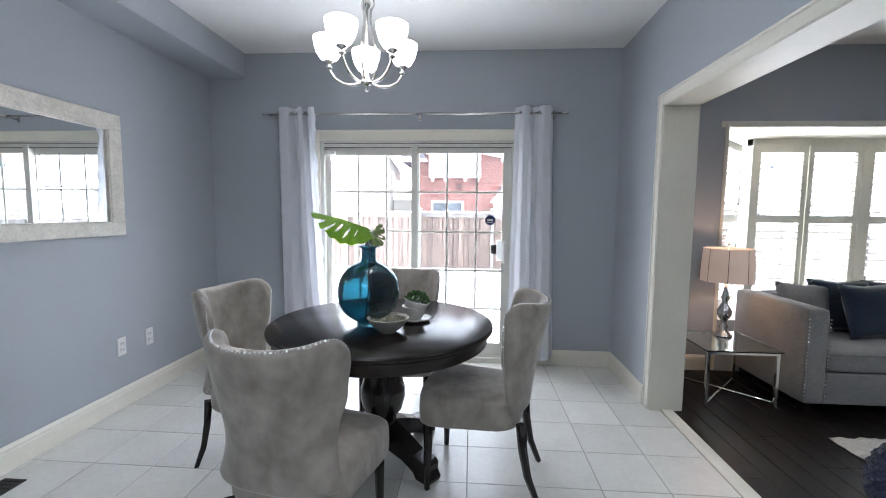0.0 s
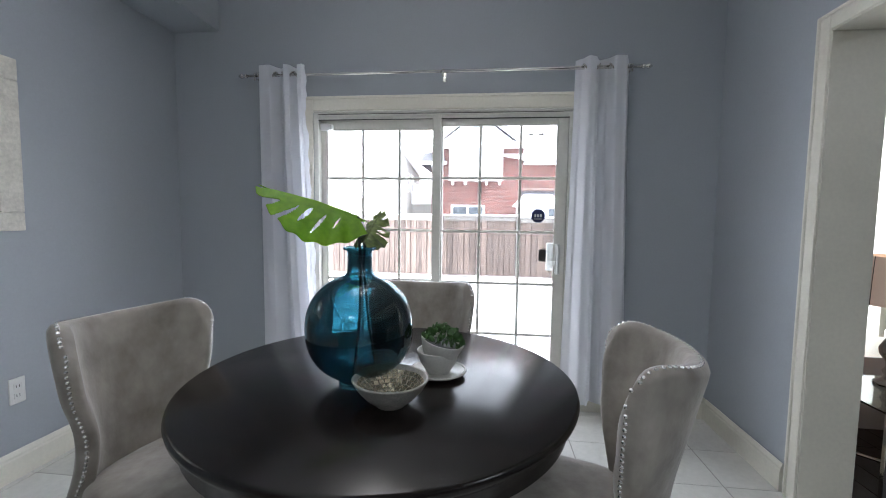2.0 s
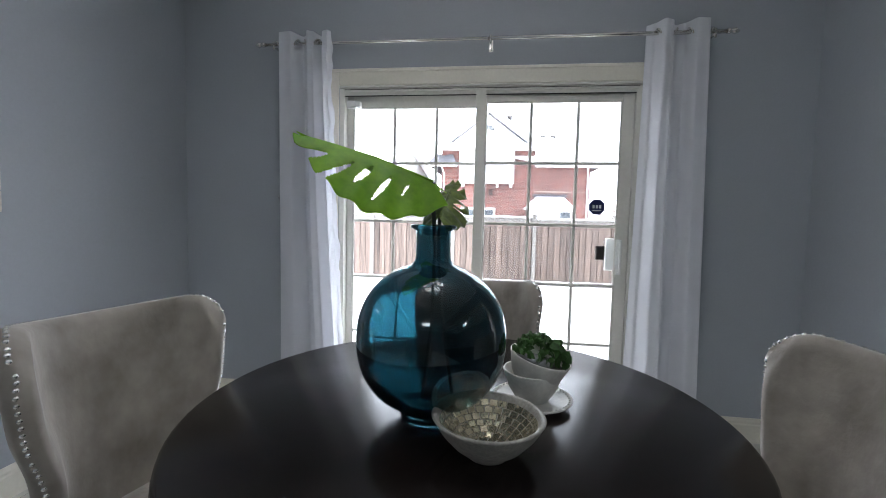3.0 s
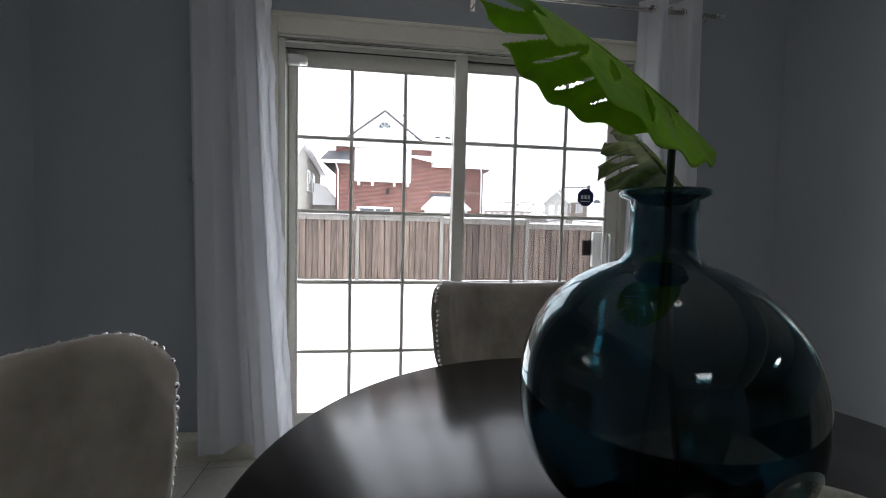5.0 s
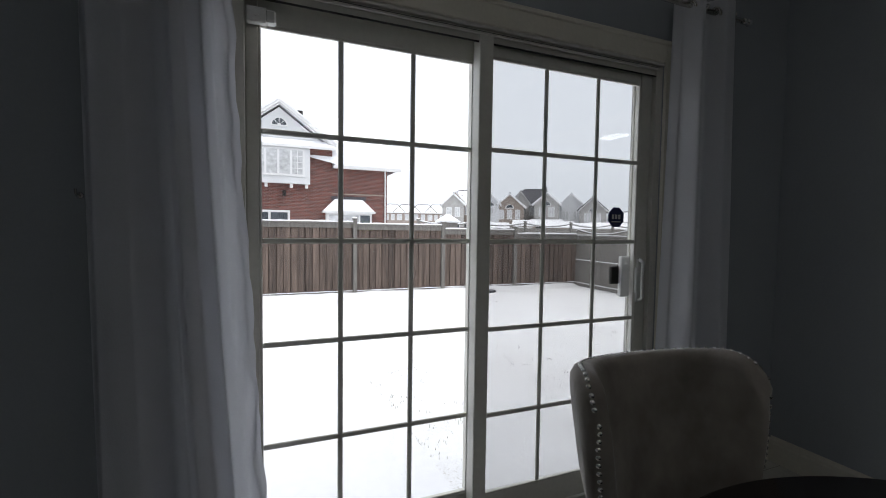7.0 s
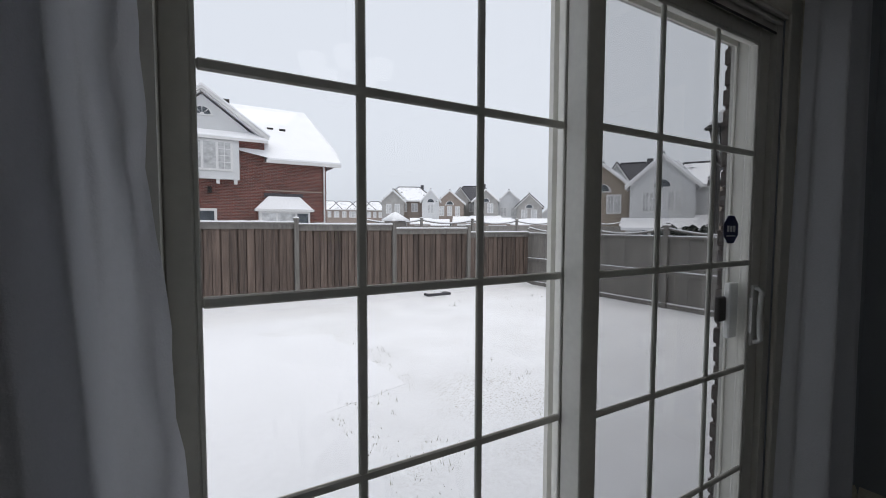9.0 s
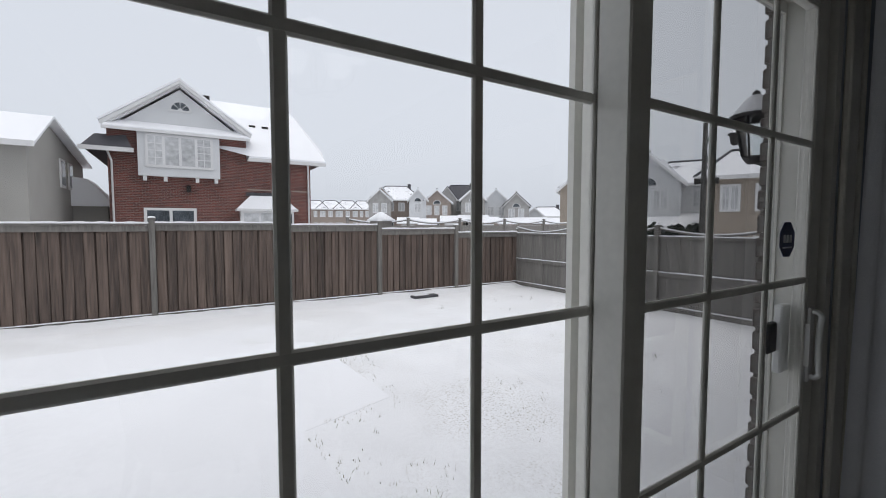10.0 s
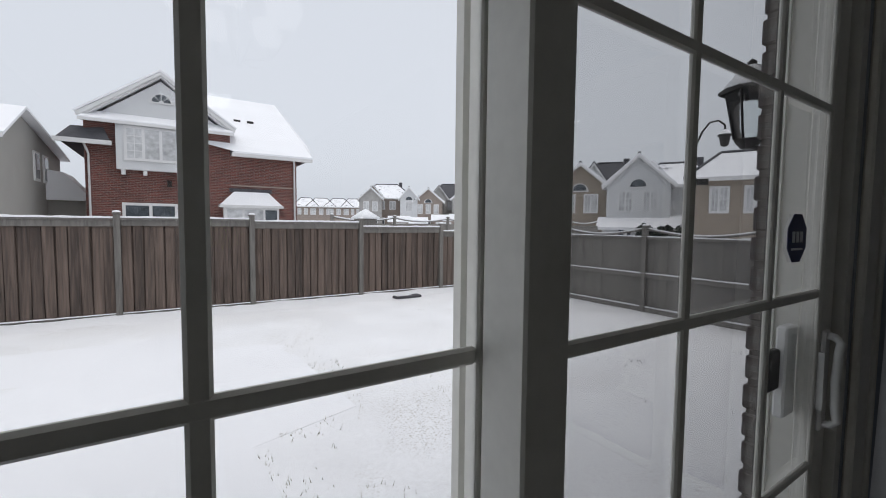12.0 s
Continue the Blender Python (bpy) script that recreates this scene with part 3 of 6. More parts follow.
# ---- bay window of the living room with shutters ----
BY = 4.78
bay = tagged(part("window_1", box(2.06, 4.62, NY + 0.01, BY + 0.12, 0.40, 0.45), trim_paint), "white bay window with louvred shutters", "window", kind="structure")
part("bay_apron", add_prism(bmesh.new(), [(2.02, NO), (2.56, BY + 0.12), (4.24, BY + 0.12), (4.66, NO)], GROUND - 0.1, 0.40, axis="z"), own_brick, bay, "brick apron under the bay")
part("bay_head", box(2.0, 4.68, NY - 0.002, BY + 0.12, 2.09, 2.14), trim_paint, bay)
casing_stack("trim", [(2.03, 2.06, NY - 0.012, NY, 0, 2.12), (2.06, 4.62, NY - 0.012, NY, 2.09, 2.12), (4.62, 4.65, NY - 0.012, NY, 0, 2.12)], "cream casing round the bay window")


def shutter(parent, w, z0, z1, m):
    """A louvred shutter w wide standing along local x from 0."""
    sh = part("shutter", box(0, 0.045, -0.014, 0.014, z0, z1, m=m), trim_paint, parent)
    part("stile", box(w - 0.045, w, -0.014, 0.014, z0, z1, m=m), trim_paint, sh)
    for a, b in ((z0, z0 + 0.07), (z1 - 0.07, z1), ((z0 + z1) / 2 - 0.035 + 0.06, (z0 + z1) / 2 + 0.035 + 0.06)):
        part("rail", box(0.045, w - 0.045, -0.013, 0.013, a, b, m=m), trim_paint, sh)
    zm = (z0 + z1) / 2 + 0.06
    bm = bmesh.new()
    for a, b in ((z0 + 0.07, zm - 0.035), (zm + 0.035, z1 - 0.07)):
        k = int((b - a) / 0.062)
        for i in range(k):
            z = a + (i + 0.5) * (b - a) / k
            add_box(bm, 0.045, w - 0.045, -0.029, 0.029, -0.0035, 0.0035, m=m @ pose(0, 0, z, -24))
    part("louvres", bm, trim_paint, sh)
    return sh


for i in range(3):
    x = 2.64 + i * 0.485
    if i == 2:
        x += 0.055
    shutter(bay, 0.475, 0.50, 2.03, pose(x, BY - 0.02, 0))
part("mullion", box(2.60, 2.64, BY - 0.04, BY + 0.06, 0.45, 2.09), trim_paint, bay)
part("mullion", box(3.605, 3.66, BY - 0.04, BY + 0.06, 0.45, 2.09), trim_paint, bay)
part("head_rail", box(2.60, 4.25, BY - 0.035, BY + 0.05, 2.03, 2.09), trim_paint, bay)
shutter(bay, 0.60, 0.50, 2.03, pose(2.10, NY + 0.15, 0, 0, 0, 46))
shutter(bay, 0.60, 0.50, 2.03, pose(4.17, BY - 0.03, 0, 0, 0, -46))
for a, b in (((2.08, NY + 0.20), (2.60, BY + 0.05)), ((2.60, BY + 0.05), (4.20, BY + 0.05)), ((4.20, BY + 0.05), (4.62, NY + 0.20))):
    pane(a[0], b[0], a[1], 0.45, 2.09, bay, b)

# ---- dining chairs ----
from mathutils.bvhtree import BVHTree


def chair_shell(u, v):
    """A point on the middle of the curved back: u from -1 to 1 across, v from 0 (seat) to 1 (top)."""
    a = abs(u)
    half = 0.217 - 0.028 * math.sin(math.pi * min(v / 0.62, 1)) + 0.028 * max(0, (v - 0.42) / 0.58) ** 1.3
    top = 0.512 + 0.038 * a ** 2.2
    if a > 0.74:
        top -= 0.085 * (1 - math.sqrt(max(0, 1 - ((a - 0.74) / 0.26) ** 2)))
    if v > 0.8:
        half -= 0.012 * ((v - 0.8) / 0.2) ** 3
    z = 0.425 + v * top
    wrap = 0.055 + 0.135 * v ** 0.8
    y = -0.235 - 0.095 * v ** 1.5 + wrap * a ** 2.3
    return Vector((half * math.sin(u * 1.25) / math.sin(1.25), y, z))


def shell_normal(u, v):
    e = 0.01
    du = chair_shell(min(1, u + e), v) - chair_shell(max(-1, u - e), v)
    dv = chair_shell(u, min(1, v + e)) - chair_shell(u, max(0, v - e))
    return du.cross(dv).normalized()


def build_chair():
    ch = thing("dining_chair", "greige velvet wingback dining chair with nailhead trim", "chair", "chairs round the table")
    nu, nv = 26, 14
    bm = bmesh.new()
    sheets = []
    for s, t in ((-1, 0.028), (1, 0.028)):
        sheets.append([[bm.verts.new(chair_shell(-1 + 2 * i / nu, j / nv) + shell_normal(-1 + 2 * i / nu, j / nv) * s * t) for i in range(nu + 1)] for j in range(nv + 1)])
    for sh in sheets:
        for j in range(nv):
            for i in range(nu):
                bm.faces.new((sh[j][i], sh[j][i + 1], sh[j + 1][i + 1], sh[j + 1][i]))
    p, q = sheets
    rim = [(0, i) for i in range(nu + 1)] + [(j, nu) for j in range(1, nv + 1)] + [(nv, i) for i in range(nu - 1, -1, -1)] + [(j, 0) for j in range(nv - 1, 0, -1)]
    for k in range(len(rim)):
        (a, b), (c, d) = rim[k], rim[(k + 1) % len(rim)]
        bm.faces.new((p[a][b], p[c][d], q[c][d], q[a][b]))
    bmesh.ops.recalc_face_normals(bm, faces=bm.faces)
    back = soft(part("backrest", bm, velvet, ch), 1)
    smooth_back = bpy.data.meshes.new_from_object(back.evaluated_get(bpy.context.evaluated_depsgraph_get()))
    back.modifiers.clear()
    back.data = smooth_back
    # seat: a cushion with a bowed front
    bm = bmesh.new()
    outline = [(-0.205, -0.235), (-0.225, -0.1), (-0.25, 0.1), (-0.262, 0.215), (-0.225, 0.262), (-0.1, 0.285), (0, 0.29), (0.1, 0.285), (0.225, 0.262), (0.262, 0.215), (0.25, 0.1), (0.225, -0.1), (0.205, -0.235)]
    rings = []
    for z, k in ((0.335, 0.96), (0.345, 1.0), (0.455, 1.0), (0.482, 0.965), (0.495, 0.80), (0.500, 0.4)):
        rings.append([bm.verts.new((x * k, (y - 0.02) * k + 0.02, z)) for x, y in outline])
    for r, s in zip(rings, rings[1:]):
        for k in range(len(outline)):
            j = (k + 1) % len(outline)
            bm.faces.new((r[k], r[j], s[j], s[k]))
    bm.faces.new(rings[-1]), bm.faces.new(list(reversed(rings[0])))
    soft(part("seat", bm, velvet, ch), 2)
    for x, y, dx, dy in ((-0.205, 0.215, -0.004, 0.004), (0.205, 0.215, 0.004, 0.004), (-0.165, -0.225, -0.008, -0.085), (0.165, -0.225, 0.008, -0.085)):
        pts = [(x, y, 0.37), (x + dx * 0.25, y + dy * 0.12, 0.25), (x + dx * 0.6, y + dy * 0.42, 0.12), (x + dx, y + dy, 0.0)]
        part("leg", add_tube(bmesh.new(), pts, [0.025, 0.022, 0.018, 0.014], 4), espresso, ch)
    dome = [(0.0058, -0.0006), (0.0046, 0.0026), (0.0, 0.0042)]
    nail_mesh = mesh_of("nailhead", add_lathe(bmesh.new(), dome, seg=6), nail_metal)
    side = -1 if shell_normal(0, 0.9).y > 0 else 1
    edge = [(-1, 0.04 + 0.96 * k / 60) for k in range(60)] + [(-1 + 2 * k / 120, 1) for k in range(121)] + [(1, 0.04 + 0.96 * k / 60) for k in range(59, -1, -1)]
    surface = BVHTree.FromPolygons([v.co for v in back.data.vertices], [p.vertices for p in back.data.polygons])
    last = None
    for u, v in edge:
        mid, inner = chair_shell(u, v), chair_shell(u * 0.93, v * 0.95)
        spot = mid + (mid - inner).normalized() * 0.02 + shell_normal(u, v) * side * 0.010
        if v < 1 and abs(u) == 1:
            flat = chair_shell(u * 0.93, v)
            spot = mid + (mid - flat).normalized() * 0.02 + shell_normal(u, v) * side * 0.010
        hit, nn, _, _ = surface.find_nearest(spot)
        if last is None or (hit - last).length > 0.0125:
            last = hit.copy()
            piece("nailhead", nail_mesh, ch, Matrix.Translation(hit) @ nn.to_track_quat("Z", "Y").to_matrix().to_4x4())
    return ch


first = build_chair()
CHAIRS = [(-1.170, 2.585, -101), (-0.690, 1.955, -9), (-0.024, 2.565, 80), (-0.548, 3.211, 180)]


def chair_pose(x, y, turn):
    return pose(x, y, 0, 0, 0, turn)


first.matrix_basis = chair_pose(*CHAIRS[0])
for c in CHAIRS[1:]:
    copy_thing(first, chair_pose(*c))

# ---- round pedestal table ----
TX, TY, TR, TZ = -0.553, 2.685, 0.60, 0.76
table = thing("round_table", "round espresso wood pedestal dining table with carved feet", "table", at=(TX, TY, 0))
part("tabletop", add_lathe(bmesh.new(), [(0, TZ - 0.030), (TR - 0.012, TZ - 0.030), (TR - 0.002, TZ - 0.024), (TR, TZ - 0.014), (TR - 0.003, TZ - 0.004), (TR - 0.010, TZ), (0, TZ)], seg=96), espresso, table)
part("apron", add_lathe(bmesh.new(), [(0.50, TZ - 0.095), (TR - 0.042, TZ - 0.098), (TR - 0.030, TZ - 0.090), (TR - 0.030, TZ - 0.055), (TR - 0.018, TZ - 0.040), (TR - 0.018, TZ - 0.031), (0.50, TZ - 0.031)], seg=96), espresso, table)
part("pedestal", add_lathe(bmesh.new(), [(0, 0.13), (0.085, 0.13), (0.09, 0.16), (0.07, 0.20), (0.075, 0.235), (0.105, 0.27), (0.122, 0.33), (0.122, 0.39), (0.10, 0.46), (0.075, 0.52), (0.065, 0.57), (0.085, 0.60), (0.09, 0.64), (0.13, 0.665), (0.15, 0.70), (0.15, 0.73), (0, 0.73)], seg=40), espresso, table)
for k in range(4):
    m = pose(0, 0, 0, 0, 0, 45 + 90 * k + 8)
    bm = bmesh.new()
    prof = [(0.05, 0.20), (0.16, 0.165), (0.27, 0.115), (0.36, 0.105), (0.375, 0.085), (0.37, 0.05), (0.39, 0.02), (0.385, 0.0), (0.30, 0.0), (0.28, 0.03), (0.20, 0.06), (0.05, 0.08)]
    a = [bm.verts.new(m @ Vector((x, -0.045, z))) for x, z in prof]
    b = [bm.verts.new(m @ Vector((x, 0.045, z))) for x, z in prof]
    bm.faces.new(a), bm.faces.new(list(reversed(b)))
    for i in range(len(a)):
        j = (i + 1) % len(a)
        bm.faces.new((a[i], a[j], b[j], b[i]))
    part("foot", bm, espresso, table)

# ---- vase with leaves ----
VX, VY = -0.612, 2.612
vase = thing("glass_vase", "round teal blue glass bottle vase holding two stems", "vase", at=(VX, VY, TZ))
R0 = 0.161
prof_out = [(0.0, 0.0), (0.060, 0.0), (0.064, 0.006), (0.060, 0.022)]
for k in range(3, 30):
    a = math.pi * k / 32
    r, z = R0 * math.sin(a), 0.174 - 0.163 * math.copysign(abs(math.cos(a)) ** 0.88, math.cos(a))
    if r > 0.060 or k > 16:
        if r > 0.034:
            prof_out.append((r, z))
prof_out += [(0.0385, 0.342), (0.037, 0.352), (0.0365, 0.385), (0.0375, 0.404), (0.049, 0.409), (0.050, 0.414), (0.047, 0.417)]
wall_t = 0.0045
inner = [(max(0.0, r - wall_t), z) for r, z in prof_out[3:]]
inner = [(0.0, 0.014), (0.05, 0.014)] + [(r, z + (0.004 if z < 0.1 else -0.004 if 0.2 < z < 0.34 else 0)) for r, z in inner if z > 0.024]
part("bottle", add_lathe(bmesh.new(), prof_out + list(reversed(inner)), seg=64), vase_glass, vase)
part("stem", add_tube(bmesh.new(), [(-0.020, 0.0, 0.02), (0.0, 0.0, 0.20), (0.004, -0.004, 0.36), (0.000, -0.008, 0.44), (-0.002, -0.012, 0.506)], 0.0045, 8), stem_dark, vase)
part("stem", add_tube(bmesh.new(), [(0.050, 0.01, 0.025), (0.024, 0.006, 0.20), (0.010, 0.004, 0.36), (0.011, 0.01, 0.42), (0.010, 0.008, 0.432)], 0.004, 8), stem_dark, vase)


def monstera(bm, length, widths, folds, slits, bites, droop, curl, n=120, k=30):
    """A leaf along +x from the origin, in the xy plane, its halves folded down by so many degrees, with slits cut out."""
    for side in (-1, 1):
        width, fold = widths[side > 0], radians(folds[side > 0])
        grid = []
        for i in range(n + 1):
            s = i / n
            half = width * (math.sin(math.pi * min(1, s * 0.94 + 0.05)) ** 0.62) * (1.0 - 0.28 * s)
            row = []
            for j in range(k + 1):
                w = j / k
                x = length * (s - 0.16 * w * (1 - s) + 0.10 * w * w * s)
                y = side * half * w * math.cos(fold)
                z = -droop * s * s * length - half * w * math.sin(fold) - curl * (w * half) ** 2 / width + 0.004 * math.sin(s * 38) * w
                row.append((x, y, z))
            grid.append(row)
        verts = [[bm.verts.new(p) for p in row] for row in grid]
        for i in range(n):
            for j in range(k):
                s, w = (i + 0.5) / n, (j + 0.5) / k
                skip = False
                for c, h, w0, w1 in (slits[0] if side < 0 else slits[1]):
                    if w0 < w < w1 and abs(s - c - 0.17 * w) < h * math.sin(math.pi * (w - w0) / (w1 - w0)) ** 0.6:
                        skip = True
                for c, h, w0 in (bites[0] if side < 0 else bites[1]):
                    if w > w0 and abs(s - c - 0.17 * w) < h * (w - w0) / (1 - w0) + 0.006:
                        skip = True
                if not skip:
                    bm.faces.new((verts[i][j], verts[i + 1][j], verts[i + 1][j + 1], verts[i][j + 1])).smooth = True
    loose = [v for v in bm.verts if not v.link_faces]
    bmesh.ops.delete(bm, geom=loose, context="VERTS")
    bmesh.ops.remove_doubles(bm, verts=bm.verts, dist=0.0004)
    return bm


def leaf(name, base, tip, roll, bm, material, label):
    d = Vector(tip) - Vector(base)
    m = Matrix.Translation(base) @ d.to_track_quat("X", "Z").to_matrix().to_4x4() @ pose(0, 0, 0, roll)
    ob = part(name, bm, material, vase, label)
    ob.matrix_basis = m
    th = ob.modifiers.new("thick", "SOLIDIFY")
    th.thickness = 0.0012
    rib = bmesh.new()
    ln = d.length
    add_tube(rib, [(0, 0, 0.0015), (ln * 0.5, 0, 0.0015 - 0.25 * LEAF_DROOP * ln), (ln * 0.93, 0, 0.001 - 0.86 * LEAF_DROOP * ln)], [0.0035, 0.0022, 0.0008], 6)
    r = part("midrib", rib, material, ob)
    return ob


LEAF_DROOP = 0.10
big = monstera(bmesh.new(), 0.262, (0.098, 0.138), (2, 44), ([(0.20, 0.010, 0.25, 0.72), (0.34, 0.015, 0.2, 0.85), (0.50, 0.014, 0.22, 0.8)], [(0.16, 0.010, 0.30, 0.62), (0.30, 0.020, 0.30, 0.80), (0.46, 0.026, 0.22, 0.72)]),
               ([(0.62, 0.040, 0.30), (0.78, 0.045, 0.30)], [(0.58, 0.022, 0.30), (0.74, 0.050, 0.42)]), LEAF_DROOP, 0.25)
leaf("leaf", (-0.002, -0.012, 0.505), (-0.222, -0.092, 0.604), 0, big, leaf_green, "bright green split leaf")
small = monstera(bmesh.new(), 0.160, (0.058, 0.058), (8, 8), ([(0.4, 0.03, 0.3, 0.8)], [(0.4, 0.03, 0.3, 0.8)]), ([(0.30, 0.04, 0.35), (0.52, 0.04, 0.35), (0.74, 0.04, 0.35)], [(0.25, 0.04, 0.35), (0.48, 0.04, 0.35), (0.70, 0.04, 0.35)]), LEAF_DROOP, 0.9)
leaf("leaf", (0.010, 0.008, 0.432), (0.030, 0.150, 0.545), 6, small, leaf_dark, "mottled dark green split leaf")


# ---- bowl, planter and saucer ----
bowl_ceramic = mat("bowl_ceramic", (0.43, 0.415, 0.375), 0.38, var=0.22, scale=30, fine=160, bump=0.2, bump_scale=180)
bowl = thing("mosaic_bowl", "grey ceramic bowl lined with hammered silver mosaic", "bowl", at=(-0.483, 2.475, TZ))
part("shell", add_lathe(bmesh.new(), [(0, 0), (0.038, 0), (0.042, 0.005), (0.066, 0.023), (0.088, 0.048), (0.101, 0.070), (0.104, 0.074), (0.101, 0.077), (0.095, 0.074), (0.091, 0.067), (0.085, 0.056), (0.060, 0.028), (0.03, 0.012), (0, 0.010)], seg=48), bowl_ceramic, bowl)
mosaic = mat("mosaic_silver", (0.66, 0.59, 0.44), 0.25, metal=0.8, var=0.18, scale=30, fine=120, bump=0.1, bump_scale=150, random_piece=0.6)
rng = random.Random(4)
for k, (r, z, n, tilt) in enumerate(((0.010, 0.0125, 4, 4), (0.023, 0.0135, 9, 12), (0.035, 0.0175, 14, 24), (0.047, 0.0235, 18, 32), (0.058, 0.0305, 22, 38), (0.068, 0.0395, 25, 45), (0.077, 0.0490, 27, 48), (0.0855, 0.0600, 29, 54))):
    w = 2 * math.pi * r / n * 0.88
    chip = mesh_of("mosaic_chip", box(-w / 2, w / 2, -0.0062, 0.0062, -0.001, 0.001, bevel=0.0006), mosaic)
    for i in range(n):
        a = 360 * (i + 0.5 * (k % 2)) / n
        piece("mosaic_chip", chip, bowl, pose(0, 0, 0, 0, 0, a) @ pose(0, r, z, tilt + rng.uniform(-6, 6), rng.uniform(-6, 6), 0))

saucer = thing("saucer", "white ceramic saucer with a beaded rim", "saucer", at=(-0.383, 2.715, TZ))
part("dish", add_lathe(bmesh.new(), [(0, 0), (0.058, 0), (0.075, 0.006), (0.091, 0.014), (0.093, 0.018), (0.089, 0.019), (0.070, 0.010), (0, 0.008)], seg=48), ceramic, saucer)
bm = bmesh.new()
for k in range(44):
    a = 2 * math.pi * k / 44
    add_lathe(bm, [(0.0042, 0), (0.003, 0.003), (0, 0.0045)], centre=(0.087 * math.cos(a), 0.087 * math.sin(a), 0.0165), seg=6)
part("beads", bm, ceramic, saucer)


def cup(r0, r1, h, t=0.005):
    return add_lathe(bmesh.new(), [(0, 0), (r0, 0), (r0 + 0.004, 0.004), (r0 + (r1 - r0) * 0.62, h * 0.45), (r1, h), (r1 - 0.002, h + 0.003), (r1 - t, h), (r0 + (r1 - r0) * 0.6 - t, h * 0.45), (r0 - t, 0.008), (0, 0.008)], seg=40)


pot_low = thing("small_bowl", "plain white ceramic bowl standing on a saucer", "bowl", at=(-0.383, 2.715, TZ + 0.0085))
part("shell", cup(0.034, 0.070, 0.072), ceramic, pot_low)
planter = thing("succulent_pot", "tilted white bowl planted with a dark green succulent", "plant pot", at=(-0.386, 2.712, TZ + 0.038))
planter.matrix_basis = pose(-0.386, 2.712, TZ + 0.040, 4, 13, 0)
part("shell", cup(0.034, 0.071, 0.078), ceramic, planter)
part("soil", add_lathe(bmesh.new(), [(0.063, 0.060), (0.04, 0.066), (0, 0.068)], seg=24), stem_dark, planter)
bm = bmesh.new()
rng = random.Random(8)
for k in range(150):
    a, rr = rng.uniform(0, 2 * math.pi), 0.058 * math.sqrt(rng.random())
    tall = 0.066 + 0.062 * (1 - (rr / 0.075) ** 2) * rng.uniform(0.55, 1.0)
    c = Vector((rr * math.cos(a) * 1.1, rr * math.sin(a) * 1.1, tall))
    m = Matrix.Translation(c) @ Euler((rng.uniform(-1.0, 1.0), rng.uniform(-1.0, 1.0), a)).to_matrix().to_4x4()
    s = rng.uniform(0.010, 0.018)
    vs = [bm.verts.new(m @ Vector(p)) for p in ((0, 0, -0.5 * s), (0.6 * s, 0, 0.1 * s), (0.25 * s, 0.16 * s, 0.9 * s), (-0.25 * s, 0.16 * s, 0.9 * s), (-0.6 * s, 0, 0.1 * s), (0, 0.32 * s, 0.3 * s))]
    for f in ((0, 1, 5), (1, 2, 5), (2, 3, 5), (3, 4, 5), (4, 0, 5), (4, 3, 2, 1, 0)):
        bm.faces.new([vs[i] for i in f])
part("leaves", bm, succulent_green, planter)

# ---- chandelier ----
CX, CY = -0.615, 2.60
chand = thing("chandelier", "polished nickel chandelier with five lit frosted glass shades", "chandelier", at=(CX, CY, 1.955))
part("hub", add_lathe(bmesh.new(), [(0, 0), (0.010, 0.004), (0.014, 0.012), (0.008, 0.022), (0.018, 0.030), (0.030, 0.036), (0.032, 0.050), (0.020, 0.058), (0.011, 0.075), (0.008, 0.12), (0.008, 0.40), (0.018, 0.41), (0.022, 0.43), (0.012, 0.445), (0.006, 0.46), (0.006, 0.77), (0.055, 0.772), (0.060, 0.789), (0, 0.789)], seg=24), chrome, chand)
for k in range(3):
    a = radians(120 * k + 20)
    c, s = math.cos(a), math.sin(a)
    pts = [(r * c, r * s, z) for r, z in ((0.026, 0.05), (0.050, 0.12), (0.055, 0.18), (0.036, 0.27), (0.020, 0.35), (0.024, 0.40), (0.040, 0.425), (0.036, 0.445))]
    part("scroll", add_tube(bmesh.new(), pts, 0.005, 8), chrome, chand)
for k in range(5):
    a = radians(72 * k + 33)
    c, s = math.cos(a), math.sin(a)
    pts = [(r * c, r * s, z) for r, z in ((0.025, 0.045), (0.07, 0.035), (0.12, 0.042), (0.165, 0.070), (0.190, 0.105), (0.197, 0.135))]
    arm = part("arm", add_tube(bmesh.new(), pts, 0.0065, 8), chrome, chand)
    o = (0.197 * c, 0.197 * s, 0)
    part("holder", add_lathe(bmesh.new(), [(0, 0.118), (0.016, 0.120), (0.018, 0.126), (0.008, 0.134), (0.010, 0.142), (0.026, 0.150), (0.028, 0.162), (0, 0.162)], centre=o, seg=16), chrome, arm)
    part("shade", add_lathe(bmesh.new(), [(0.012, 0.156), (0.028, 0.157), (0.044, 0.170), (0.061, 0.198), (0.072, 0.232), (0.076, 0.268), (0.073, 0.270), (0.068, 0.232), (0.056, 0.200), (0.040, 0.174), (0.012, 0.162)], centre=o, seg=32), shade_glass, arm, "lit frosted glass shade")

